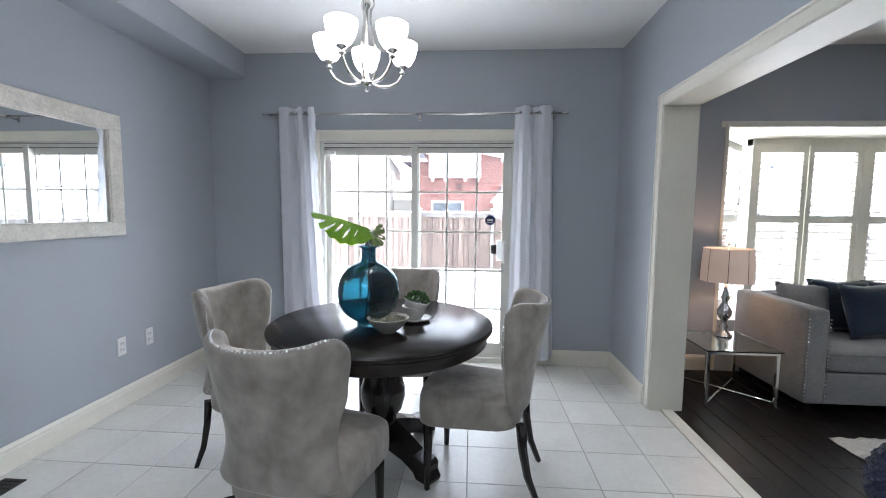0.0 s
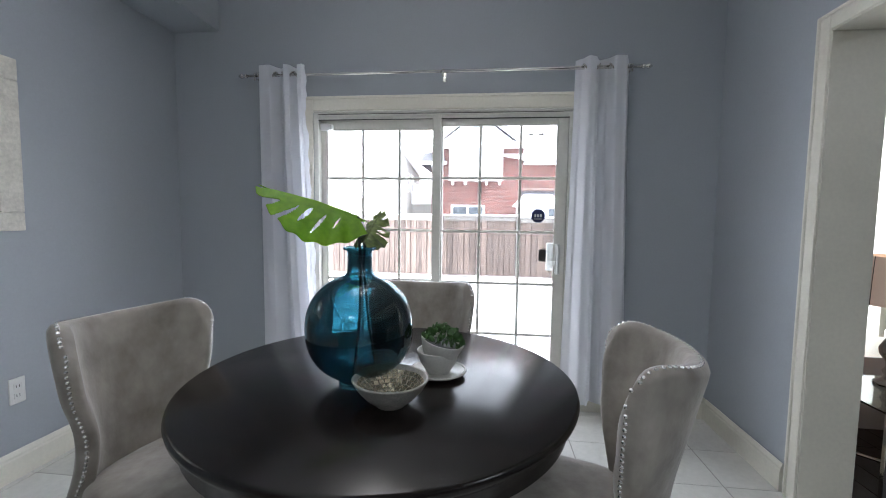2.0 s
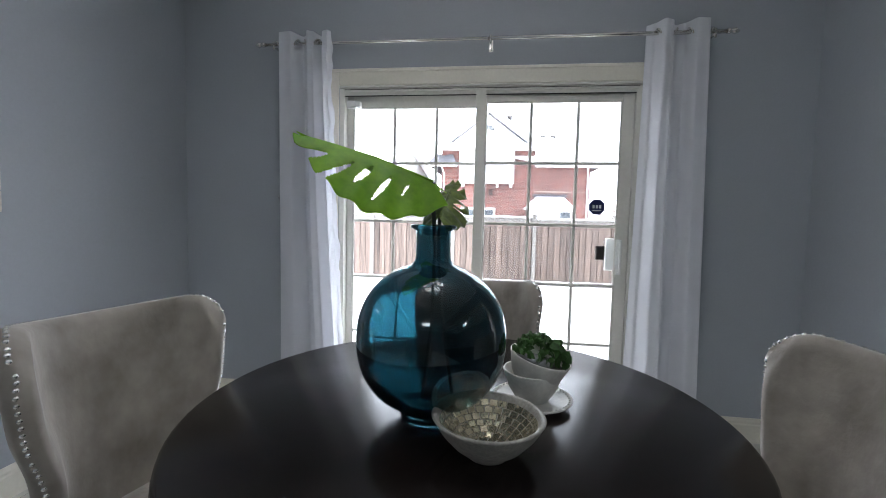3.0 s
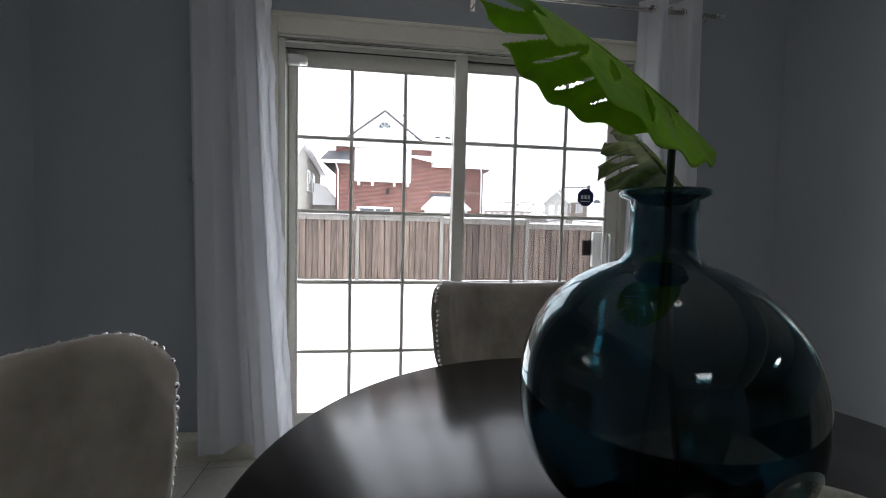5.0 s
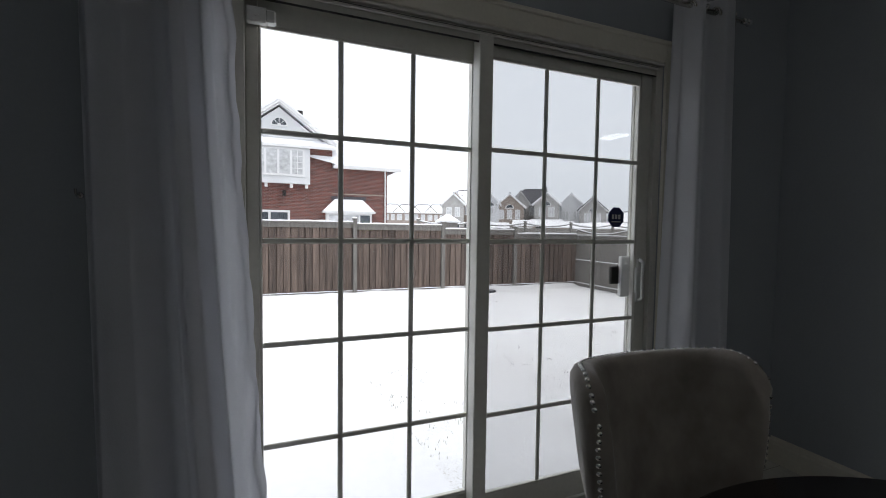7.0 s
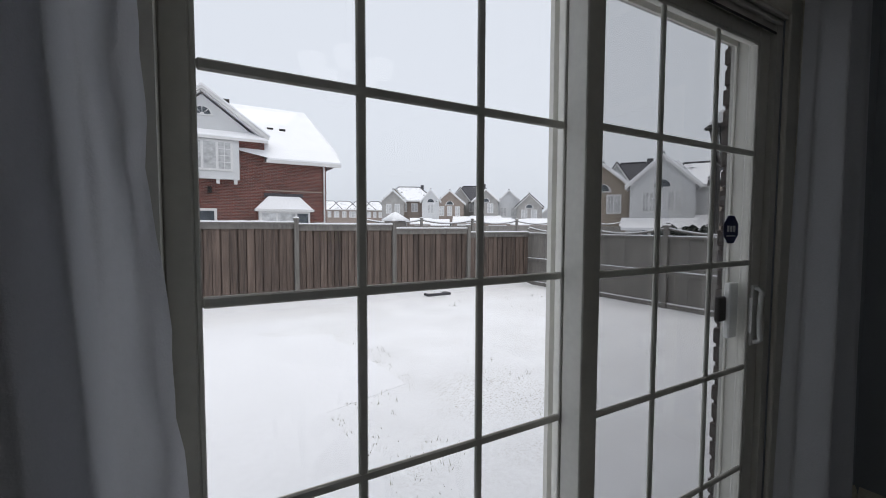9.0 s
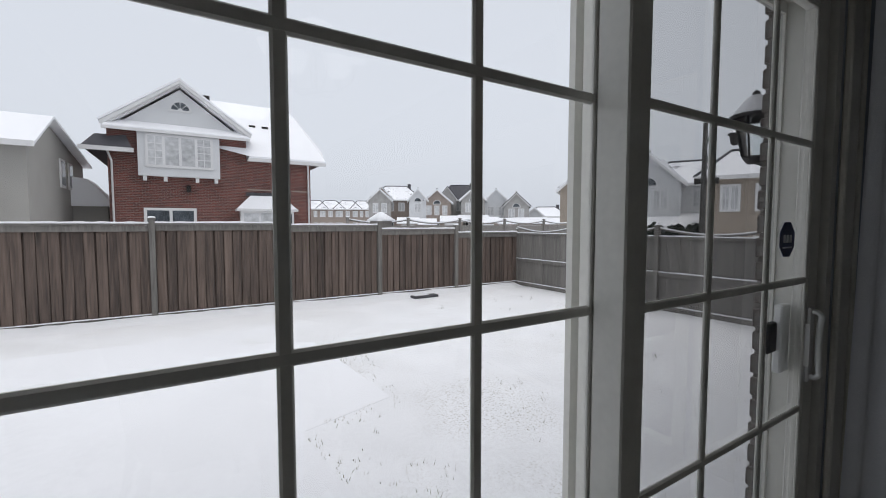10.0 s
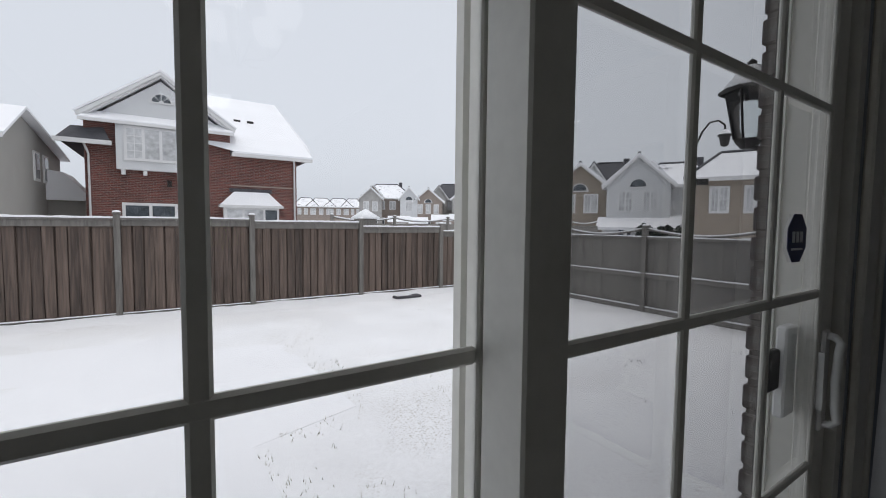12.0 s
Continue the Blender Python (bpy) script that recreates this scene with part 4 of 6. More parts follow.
# ---- curtains, rod, hook ----
rod = thing("curtain_rod", "thin brushed nickel curtain rod on brackets", "curtain rod", at=(0, NY, 2.19))
part("rod", add_tube(bmesh.new(), [(-1.86, -0.105, 0), (-0.55, -0.105, 0)], 0.0085, 12), chrome, rod)
part("rod", add_tube(bmesh.new(), [(-0.55, -0.105, 0), (0.66, -0.105, 0)], 0.0105, 12), chrome, rod)
for x, s in ((-1.86, -1), (0.66, 1)):
    m = pose(x, -0.105, 0, 0, 90 * s, 0)
    part("finial", add_lathe(bmesh.new(), [(0, -0.005), (0.013, -0.004), (0.014, 0.008), (0.008, 0.014), (0.012, 0.022), (0.016, 0.034), (0.010, 0.046), (0.005, 0.054), (0, 0.058)], seg=16, m=m), chrome, rod)
for x in (-1.80, -0.545, 0.60):
    bm = box(x - 0.012, x + 0.012, -0.006, -0.0005, -0.035, 0.035, bevel=0.002)
    add_tube(bm, [(x, -0.005, -0.012), (x, -0.09, -0.012), (x, -0.105, -0.012)], 0.005, 8)
    add_tube(bm, [(x, -0.105, -0.03), (x, -0.105, 0.016)], 0.007, 8)
    part("bracket", bm, chrome, rod)


def curtain(xt0, xt1, xb0, xb1, zb, pleats, hem, seed):
    """A hanging panel; top spans xt0..xt1, foot xb0..xb1. pleats: (share of the width, depth towards the room); hem: the puckered edge, 0 or 1, or -1 for none."""
    c = thing("curtain", "white linen grommet curtain panel hanging in deep folds", "curtain", "patio door curtains", at=((xt0 + xt1) / 2, NY - 0.105, zb))
    rng = random.Random(seed)
    jit = [rng.uniform(-1, 1) for _ in range(12)]
    nu, nv = 150, 90
    bm = bmesh.new()
    ox, oz = (xt0 + xt1) / 2, zb
    rows = []

    def depth(u):
        for (ua, da), (ub, db) in zip(pleats, pleats[1:]):
            if ua <= u <= ub:
                t = (u - ua) / (ub - ua)
                return da + (db - da) * (t * t * (3 - 2 * t))
        return pleats[-1][1]

    for j in range(nv + 1):
        v = j / nv
        row = []
        for i in range(nu + 1):
            u = i / nu
            uu = min(1, max(0, u + 0.025 * v * math.sin(2.2 * v + 5 * u + jit[0] * 3)))
            d = depth(uu) * (0.85 + 0.35 * v)
            x = (xt0 + (xt1 - xt0) * u) * (1 - v ** 1.3) + (xb0 + (xb1 - xb0) * u) * v ** 1.3
            y = -d + 0.004 * noise.noise((u * 9, v * 3.2, seed)) + 0.010 * v * noise.noise((u * 4, v * 1.6, seed + 5))
            edge = max(0.0, 1 - abs(u - hem) / 0.16)
            y += edge * 0.032 * noise.noise((u * 12, v * 15, seed + 2)) + edge * 0.022 * noise.noise((u * 10, v * 32, seed + 7)) + edge * 0.010 * noise.noise((u * 30, v * 42, seed + 3))
            x += edge * edge * (0.012 * noise.noise((1.7, v * 13, seed)) + 0.004 * noise.noise((4.1, v * 40, seed)))
            z = 2.247 - (2.247 - zb) * v + 0.02 * v ** 3 * math.sin(5 * u + jit[1] * 3)
            row.append(bm.verts.new((x - ox, y, z - oz)))
        rows.append(row)
    for j in range(nv):
        for i in range(nu):
            bm.faces.new((rows[j][i], rows[j][i + 1], rows[j + 1][i + 1], rows[j + 1][i])).smooth = True
    part("cloth", bm, linen, c)
    for (ua, da), (ub, db) in zip(pleats, pleats[1:]):
        if da * db < 0:
            u = (ua + ub) / 2
            g = part("grommet", add_lathe(bmesh.new(), [(0.015, -0.003), (0.025, -0.004), (0.027, 0), (0.025, 0.004), (0.015, 0.003), (0.0145, 0)], seg=20), chrome, c)
            g.matrix_basis = pose(xt0 + (xt1 - xt0) * u - ox, 0, 2.19 - oz, 0, 58 if db > da else -58, 0)
    return c


curtain(-1.785, -1.445, -1.765, -1.325, 0.085, [(0, -0.03), (0.10, 0.035), (0.30, 0.045), (0.44, -0.045), (0.52, -0.03), (0.60, 0.05), (0.68, 0.035), (0.76, -0.05), (0.86, 0.03), (0.95, 0.05), (1, 0.02)], 1, 3)
curtain(0.275, 0.590, 0.245, 0.650, 0.10, [(0, -0.05), (0.10, -0.02), (0.22, 0.05), (0.34, 0.03), (0.46, -0.05), (0.58, -0.03), (0.72, 0.045), (0.90, 0.035), (1, -0.045)], -1, 5)
hook = thing("tieback_hook", "small metal curtain tieback hook on the wall", "hook", at=(-1.815, NY, 1.305))
part("stem", add_tube(bmesh.new(), [(0, 0, 0), (0, -0.02, 0.0), (0, -0.028, 0.006), (0, -0.028, 0.016)], 0.003, 8), chrome, hook)
part("plate", add_lathe(bmesh.new(), [(0, 0), (0.009, 0), (0.008, 0.003), (0, 0.004)], seg=16, m=pose(0, 0, 0, 90)), chrome, hook)

# ---- mirror, outlets, floor register ----
mirror = thing("wall_mirror", "landscape wall mirror in a textured cream frame", "mirror", at=(WX, 2.57, 1.18))
Y0, Y1, Z0, Z1 = -0.62, 0.585, 0.0, 0.79
for nme, a in (("frame_top", (Y0, Y1, Z1 - 0.10, Z1)), ("frame_bottom", (Y0, Y1, Z0, Z0 + 0.085)), ("frame_side", (Y0, Y0 + 0.10, Z0 + 0.085, Z1 - 0.10)), ("frame_side", (Y1 - 0.10, Y1, Z0 + 0.085, Z1 - 0.10))):
    part(nme, box(0.001, 0.034, a[0], a[1], a[2], a[3], bevel=0.005, segments=2), frame_cream, mirror)
part("mirror_glass", box(0.010, 0.014, Y0 + 0.09, Y1 - 0.09, Z0 + 0.075, Z1 - 0.09), mirror_mat, mirror, "silvered mirror glass")
bm = bmesh.new()
for a in ((Y0 + 0.10, Y0 + 0.108, Z0 + 0.085, Z1 - 0.10), (Y1 - 0.108, Y1 - 0.10, Z0 + 0.085, Z1 - 0.10), (Y0 + 0.108, Y1 - 0.108, Z0 + 0.085, Z0 + 0.093), (Y0 + 0.108, Y1 - 0.108, Z1 - 0.108, Z1 - 0.10)):
    add_box(bm, 0.0142, 0.028, *a, bevel=0.002)
part("inner_bead", bm, frame_cream, mirror)

for y in (3.098, 3.345):
    o = thing("wall_outlet", "white duplex wall outlet with a screwed plate", "outlet", "wall outlets", at=(WX, y, 0.42))
    part("cover_plate", box(0.0005, 0.007, -0.036, 0.036, -0.062, 0.062, bevel=0.003), plastic_white, o)
    for z in (-0.022, 0.022):
        s = part("socket", box(0.007, 0.0095, -0.017, 0.017, z - 0.015, z + 0.015, bevel=0.002), plastic_white, o)
        part("slot", box(0.0092, 0.0098, -0.008, -0.005, z - 0.006, z + 0.006), slot_dark, s)
        part("slot", box(0.0092, 0.0098, 0.005, 0.008, z - 0.006, z + 0.006), slot_dark, s)

for x, y, turn, lab in ((-2.33, 2.15, 0, "dark metal floor register beside the baseboard"), (-0.34, 4.150, 90, "dark metal floor register in the tiles before the patio door")):
    vent = thing("floor_register", lab, "floor vent", "floor registers", at=(x, y, 0.0))
    vent.matrix_basis = pose(x, y, 0.0, 0, 0, turn)
    part("frame", box(-0.06, 0.06, -0.15, 0.15, 0.0005, 0.006, bevel=0.002), dark_metal, vent)
    for k in range(11):
        part("slat", box(-0.05, 0.05, -0.135 + k * 0.026, -0.123 + k * 0.026, 0.006, 0.009), dark_metal, vent)

# ---- living room ----
end_table = thing("end_table", "glass end table on a chrome crossed frame", "side table", at=(1.84, 3.71, 0))
part("glass_top", box(-0.26, 0.26, -0.27, 0.27, 0.402, 0.412, bevel=0.002), table_glass, end_table, "clear glass top")
for x in (-0.235, 0.235):
    for y in (-0.24, 0.24):
        part("leg", box(x - 0.011, x + 0.011, y - 0.011, y + 0.011, 0, 0.401, bevel=0.002), chrome, end_table)
for y in (-0.24, 0.24):
    part("rail", box(-0.224, 0.224, y - 0.008, y + 0.008, 0.380, 0.400), chrome, end_table)
part("cross_bar", add_tube(bmesh.new(), [(-0.225, -0.23, 0.02), (0.225, 0.23, 0.02)], 0.009, 8), chrome, end_table)
part("cross_bar", add_tube(bmesh.new(), [(0.225, -0.23, 0.038), (-0.225, 0.23, 0.038)], 0.009, 8), chrome, end_table)

lamp = thing("table_lamp", "lit table lamp with a turned chrome base and drum shade", "lamp", at=(1.905, 3.83, 0.412))
part("base", add_lathe(bmesh.new(), [(0, 0), (0.062, 0), (0.064, 0.012), (0.040, 0.028), (0.022, 0.05), (0.034, 0.075), (0.020, 0.10), (0.022, 0.125), (0.048, 0.165), (0.052, 0.20), (0.030, 0.245), (0.016, 0.27), (0.030, 0.30), (0.022, 0.34), (0.012, 0.38), (0.010, 0.43), (0, 0.43)], seg=28), chrome, lamp)
part("shade", add_lathe(bmesh.new(), [(0.180, 0.435), (0.176, 0.56), (0.168, 0.690), (0.165, 0.690), (0.173, 0.56), (0.177, 0.435)], seg=40), lamp_shade_mat, lamp, "warm lit fabric drum shade")
bm = bmesh.new()
for k in range(8):
    a = math.pi * k / 4 + 0.3
    add_tube(bm, [(0.180 * math.cos(a), 0.180 * math.sin(a), 0.436), (0.176 * math.cos(a), 0.176 * math.sin(a), 0.56), (0.168 * math.cos(a), 0.168 * math.sin(a), 0.689)], 0.002, 6)
part("seam_ribs", bm, slot_dark, lamp, "dark seam ribs")
part("finial", add_lathe(bmesh.new(), [(0.004, 0.43), (0.004, 0.71), (0.009, 0.72), (0, 0.735)], seg=10), chrome, lamp)

sofa = thing("sofa", "light grey fabric sofa with nailhead trim on the arms", "sofa", at=(3.335, 3.905, 0))
soft(part("arm", box(-1.15, -1.00, -0.53, 0.28, 0.07, 0.74, bevel=0.03, segments=2), sofa_fabric, sofa), 1)
soft(part("arm", box(1.00, 1.15, -0.53, 0.28, 0.07, 0.74, bevel=0.03, segments=2), sofa_fabric, sofa), 1)
soft(part("back", box(-1.0, 1.0, 0.08, 0.28, 0.07, 0.74, bevel=0.04, segments=2), sofa_fabric, sofa), 1)
part("front_panel", box(-1.0, 1.0, -0.50, 0.08, 0.07, 0.29, bevel=0.012, segments=2), sofa_fabric, sofa)
for x in (-1.0, 0.0):
    seat_pad = soft(part("seat_cushion", box(x + 0.005, x + 0.995, -0.52, 0.10, 0.292, 0.45, bevel=0.035, segments=2), sofa_fabric, sofa), 1)
    part("piping", add_tube(bmesh.new(), [(x + 0.04, -0.512, 0.425), (x + 0.5, -0.516, 0.427), (x + 0.96, -0.512, 0.425)], 0.006, 6), sofa_fabric, seat_pad)
for x in (-1.07, 1.07):
    for y in (-0.44, 0.20):
        part("leg", box(x - 0.03, x + 0.03, y - 0.03, y + 0.03, 0, 0.07, bevel=0.004), espresso, sofa)
bm = bmesh.new()
for x in (-1.142, -1.008):
    for k in range(22):
        add_lathe(bm, [(0.007, 0), (0.005, 0.004), (0, 0.006)], seg=6, m=pose(x, -0.529, 0.14 + k * 0.025, 90))
part("nailhead_trim", bm, nail_metal, sofa, "rows of silver nailheads")


def cushion(x, y, z, turn, lean, size, material, label):
    c = thing("cushion", label, "cushion", "sofa cushions", at=(x, y, z))
    c.matrix_basis = pose(x, y, z, -lean, 0, turn)
    bm = bmesh.new()
    n = 10
    for s in (-1, 1):
        g = []
        for j in range(n + 1):
            row = []
            for i in range(n + 1):
                u, v = 2 * i / n - 1, 2 * j / n - 1
                puff = ((1 - u * u) * (1 - v * v)) ** 0.45
                pin = 1 - 0.10 * (1 - abs(u * v)) * max(abs(u), abs(v)) ** 2
                row.append(bm.verts.new((u * size * pin, s * 0.075 * puff, size + v * size * pin)))
            g.append(row)
        for j in range(n):
            for i in range(n):
                bm.faces.new((g[j][i], g[j][i + 1], g[j + 1][i + 1], g[j + 1][i])).smooth = True
    bmesh.ops.remove_doubles(bm, verts=bm.verts, dist=0.0005)
    part("cover", bm, material, c)
    return c


cushion(2.58, 3.92, 0.45, -14, 14, 0.19, sofa_fabric, "plain grey fabric cushion leaning on the sofa")
cushion(2.83, 3.88, 0.45, -10, 16, 0.21, navy, "dark teal velvet cushion leaning on the sofa")
cushion(2.93, 3.70, 0.45, 6, 20, 0.21, navy, "dark navy cushion standing on the sofa")
cushion(3.22, 3.86, 0.45, -6, 16, 0.21, navy, "dark teal velvet cushion beside navy ones")

pouf = thing("pouf", "navy blue chunky knitted round pouf", "pouf", at=(2.02, 2.27, 0.0))
bm = bmesh.new()
for j in range(11):
    z = 0.026 + 0.027 * j
    r = 0.285 * (1 - abs((z - 0.15) / 0.18) ** 2.6 * 0.42)
    n = 48
    pts = []
    for k in range(n + 1):
        a = 2 * math.pi * k / n
        w = 0.008 * (1 if (k + j) % 2 else -1)
        pts.append(((r + w) * math.cos(a), (r + w) * math.sin(a), z + 0.006 * math.sin(a * 12 + j)))
    part("knit_row", add_tube(bmesh.new(), pts, 0.023, 6, cap=False), knit_navy, pouf)
add_lathe(bm, [(0, 0.315), (0.12, 0.313), (0.20, 0.302), (0.24, 0.27), (0.26, 0.15), (0.22, 0.03), (0, 0.0)], seg=32)
part("knit_cover", bm, knit_navy, pouf)

rug = thing("shag_rug", "white shaggy rug on the dark hardwood floor", "rug", at=(3.3, 2.45, 0.0))
bm = bmesh.new()
rng = random.Random(12)
nx, ny = 60, 34
g = []
for j in range(ny + 1):
    row = []
    for i in range(nx + 1):
        ed = min(i, nx - i, j, ny - j)
        row.append(bm.verts.new((-1.17 + 2.34 * i / nx + rng.uniform(-0.012, 0.012), -0.63 + 1.26 * j / ny + rng.uniform(-0.012, 0.012), 0.004 if ed == 0 else rng.uniform(0.014, 0.034))))
    g.append(row)
for j in range(ny):
    for i in range(nx):
        bm.faces.new((g[j][i], g[j][i + 1], g[j + 1][i + 1], g[j + 1][i])).smooth = True
part("shag", bm, rug_mat, rug)

# ---- outside: snowy yard ----
GZ = -0.50


def spread(t):
    return math.copysign(abs(t) ** 2.6, t)


bm = bmesh.new()
n = 110
grid = []
for j in range(n + 1):
    row = []
    for i in range(n + 1):
        x, y = 2 + 420 * spread(2 * i / n - 1), 9 + 420 * spread(2 * j / n - 1)
        near = max(0.0, 1 - math.hypot(x - 2, y - 9) / 60)
        z = GZ + near * (0.018 * noise.noise((x * 0.5, y * 0.5, 0)) + 0.008 * noise.noise((x * 2.1, y * 2.1, 3)))
        if y > 13:
            z -= 0.04
        row.append(bm.verts.new((x, y, min(z, -0.2))))
    grid.append(row)
for j in range(n):
    for i in range(n):
        bm.faces.new((grid[j][i], grid[j][i + 1], grid[j + 1][i + 1], grid[j + 1][i])).smooth = True
structure("ground", bm, lawn_snow, "snow-covered lawn reaching to the distance")
slab = [(-6.0, 4.45), (-0.22, 4.45), (-0.25, 5.6), (-0.28, 6.5), (-0.36, 7.5), (0.62, 7.8), (0.48, 10.6), (0.2, 11.6), (-6.0, 11.7)]
slab_bm = add_prism(bmesh.new(), slab, GZ - 0.1, GZ + 0.005, axis="z")
patio_slab = structure("pavement", slab_bm, snow, "smooth snow-covered patio slab")

bm = bmesh.new()
rng = random.Random(21)
for k in range(700):
    x, y = rng.uniform(-0.3, 6.5), rng.uniform(5.2, 12.5)
    if x < 0.62 and y > 7.5:
        continue
    if noise.noise((x * 0.9, y * 0.9, 7)) < 0.08 + 0.05 * (y - 5):
        continue
    for b in range(3):
        a, h = rng.uniform(0, 6.28), rng.uniform(0.015, 0.04)
        px, py = x + rng.uniform(-0.05, 0.05), y + rng.uniform(-0.05, 0.05)
        w = 0.003
        v = [bm.verts.new((px - w * math.cos(a), py - w * math.sin(a), GZ)), bm.verts.new((px + w * math.cos(a), py + w * math.sin(a), GZ)), bm.verts.new((px + 0.6 * h * math.sin(a), py + 0.6 * h * math.cos(a), GZ + 0.02 + h))]
        bm.faces.new(v)
border = [(-0.25, 5.6), (-0.28, 6.5), (-0.36, 7.5), (0.62, 7.8), (0.48, 10.6)]
for (xa, ya), (xb, yb) in zip(border, border[1:]):
    for k in range(int(math.hypot(xb - xa, yb - ya) * 70)):
        t, off = rng.random(), rng.random() ** 2 * 0.35
        px, py, a, h = xa + (xb - xa) * t + off, ya + (yb - ya) * t - off * 0.4 + rng.uniform(-0.04, 0.04), rng.uniform(0, 6.28), rng.uniform(0.0, 0.02)
        if noise.noise((px * 3, py * 3, 2)) < -0.12:
            continue
        w = 0.004
        v = [bm.verts.new((px - w * math.cos(a), py - w * math.sin(a), GZ)), bm.verts.new((px + w * math.cos(a), py + w * math.sin(a), GZ)), bm.verts.new((px + h * math.sin(a), py + h * math.cos(a), GZ + 0.018 + h))]
        bm.faces.new(v)
tagged(part("grass", bm, grass_dry), "dry grass tips poking through thin snow", "grass", kind="stuff")

board = thing("loose_board", "short dark weathered board half buried in snow by the fence", "board", at=(3.95, 13.0, GZ))
part("plank", box(-0.34, 0.34, -0.12, 0.12, 0.0, 0.055, bevel=0.006), shingle_dark, board)
part("snow", box(-0.30, 0.10, -0.05, 0.11, 0.055, 0.068, bevel=0.006), snow, board)


# ---- fences ----
def snow_cap(bm, x0, x1, y0, y1, z, h):
    n = 16
    rng = random.Random(int(x0 * 100) + int(y0 * 10))
    along_x = abs(x1 - x0) > abs(y1 - y0)
    lo, hi = [], []
    for i in range(n + 1):
        t = i / n
        hh = h * rng.uniform(0.75, 1.2)
        if along_x:
            x = x0 + (x1 - x0) * t
            lo.append((bm.verts.new((x, y0, z)), bm.verts.new((x, y1, z))))
            hi.append((bm.verts.new((x, y0 + 0.015, z + hh)), bm.verts.new((x, y1 - 0.015, z + hh))))
        else:
            y = y0 + (y1 - y0) * t
            lo.append((bm.verts.new((x0, y, z)), bm.verts.new((x1, y, z))))
            hi.append((bm.verts.new((x0 + 0.015, y, z + hh)), bm.verts.new((x1 - 0.015, y, z + hh))))
    for i in range(n):
        bm.faces.new((lo[i][0], lo[i + 1][0], hi[i + 1][0], hi[i][0]))
        bm.faces.new((hi[i][0], hi[i + 1][0], hi[i + 1][1], hi[i][1]))
        bm.faces.new((hi[i][1], hi[i + 1][1], lo[i + 1][1], lo[i][1]))
    bm.faces.new((lo[0][0], hi[0][0], hi[0][1], lo[0][1]))
    bm.faces.new((lo[-1][0], lo[-1][1], hi[-1][1], hi[-1][0]))


def fence_post(parent, x, y, top, z0=GZ - 0.1):
    post_part = part("post", box(x - 0.05, x + 0.05, y - 0.05, y + 0.05, z0, top - 0.03, bevel=0.006), fence_grey, parent)
    part("post_cap", box(x - 0.065, x + 0.065, y - 0.065, y + 0.065, top - 0.03, top, bevel=0.008), fence_grey, post_part)
    part("snow", add_lathe(bmesh.new(), [(0.066, 0.0), (0.06, 0.022), (0.03, 0.034), (0, 0.036)], centre=(x, y, top), seg=10), snow, post_part, "small cap of snow")


FY = 13.60
fence = thing("back_fence", "weathered brown board fence with snow on its rails", "fence", at=(0, FY, GZ))
fence.matrix_basis = Matrix.Identity(4)
BAYS = [(-8.75, 1.45), (-6.40, 1.45), (-4.05, 1.45), (-1.70, 1.46), (0.555, 1.46), (2.98, 1.42), (5.28, 1.32), (7.58, 1.21)]
rng = random.Random(31)
board_meshes = {}


def board_mesh(h, material=fence_wood):
    key = (round(h, 2), material.name)
    if key not in board_meshes:
        board_meshes[key] = mesh_of("board", box(-0.0735, 0.0735, -0.009, 0.009, 0, round(h, 2), bevel=0.002), material)
    return board_meshes[key]


for (xa, ta), (xb, tb) in zip(BAYS, BAYS[1:]):
    cap = min(ta, tb) - 0.10
    part("top_rail", box(xa + 0.05, xb - 0.05, FY - 0.06, FY + 0.06, cap - 0.035, cap, bevel=0.004), fence_grey, fence)
    part("fascia", box(xa + 0.05, xb - 0.05, FY - 0.035, FY - 0.012, cap - 0.15, cap - 0.037, bevel=0.003), fence_grey, fence)
    part("bottom_rail", box(xa + 0.05, xb - 0.05, FY - 0.045, FY - 0.010, GZ - 0.02, GZ + 0.10, bevel=0.004), fence_grey, fence)
    bm = bmesh.new()
    snow_cap(bm, xa + 0.05, xb - 0.05, FY - 0.065, FY + 0.06, cap + 0.001, 0.035)
    part("rail_snow", bm, snow, fence, "line of snow on the top rail")
    bm = bmesh.new()
    snow_cap(bm, xa + 0.05, xb - 0.05, FY - 0.06, FY - 0.010, GZ + 0.101, 0.016)
    part("rail_snow", bm, snow, fence, "line of snow on the bottom rail")
    k = int((xb - xa - 0.1) / 0.158)
    step = (xb - xa - 0.1) / k
    for i in range(k):
        x = xa + 0.05 + (i + 0.5) * step
        piece("board", board_mesh(cap - 0.10 - GZ - 0.08), fence, pose(x, FY + rng.uniform(-0.006, 0.006), GZ + 0.085 + rng.uniform(-0.015, 0.02), rng.uniform(-0.3, 0.3), rng.uniform(-0.5, 0.5), rng.uniform(-2, 2)))
        if i == 0:
            piece("rear_board", board_mesh(cap - 0.05 - GZ - 0.08), fence, pose(x - step / 2, FY + 0.045, GZ + 0.085))
        piece("rear_board", board_mesh(cap - 0.05 - GZ - 0.08), fence, pose(x + step / 2, FY + 0.045, GZ + 0.085, 0, rng.uniform(-0.4, 0.4), 0))
for x, top in BAYS:
    fence_post(fence, x, FY - 0.03, top)

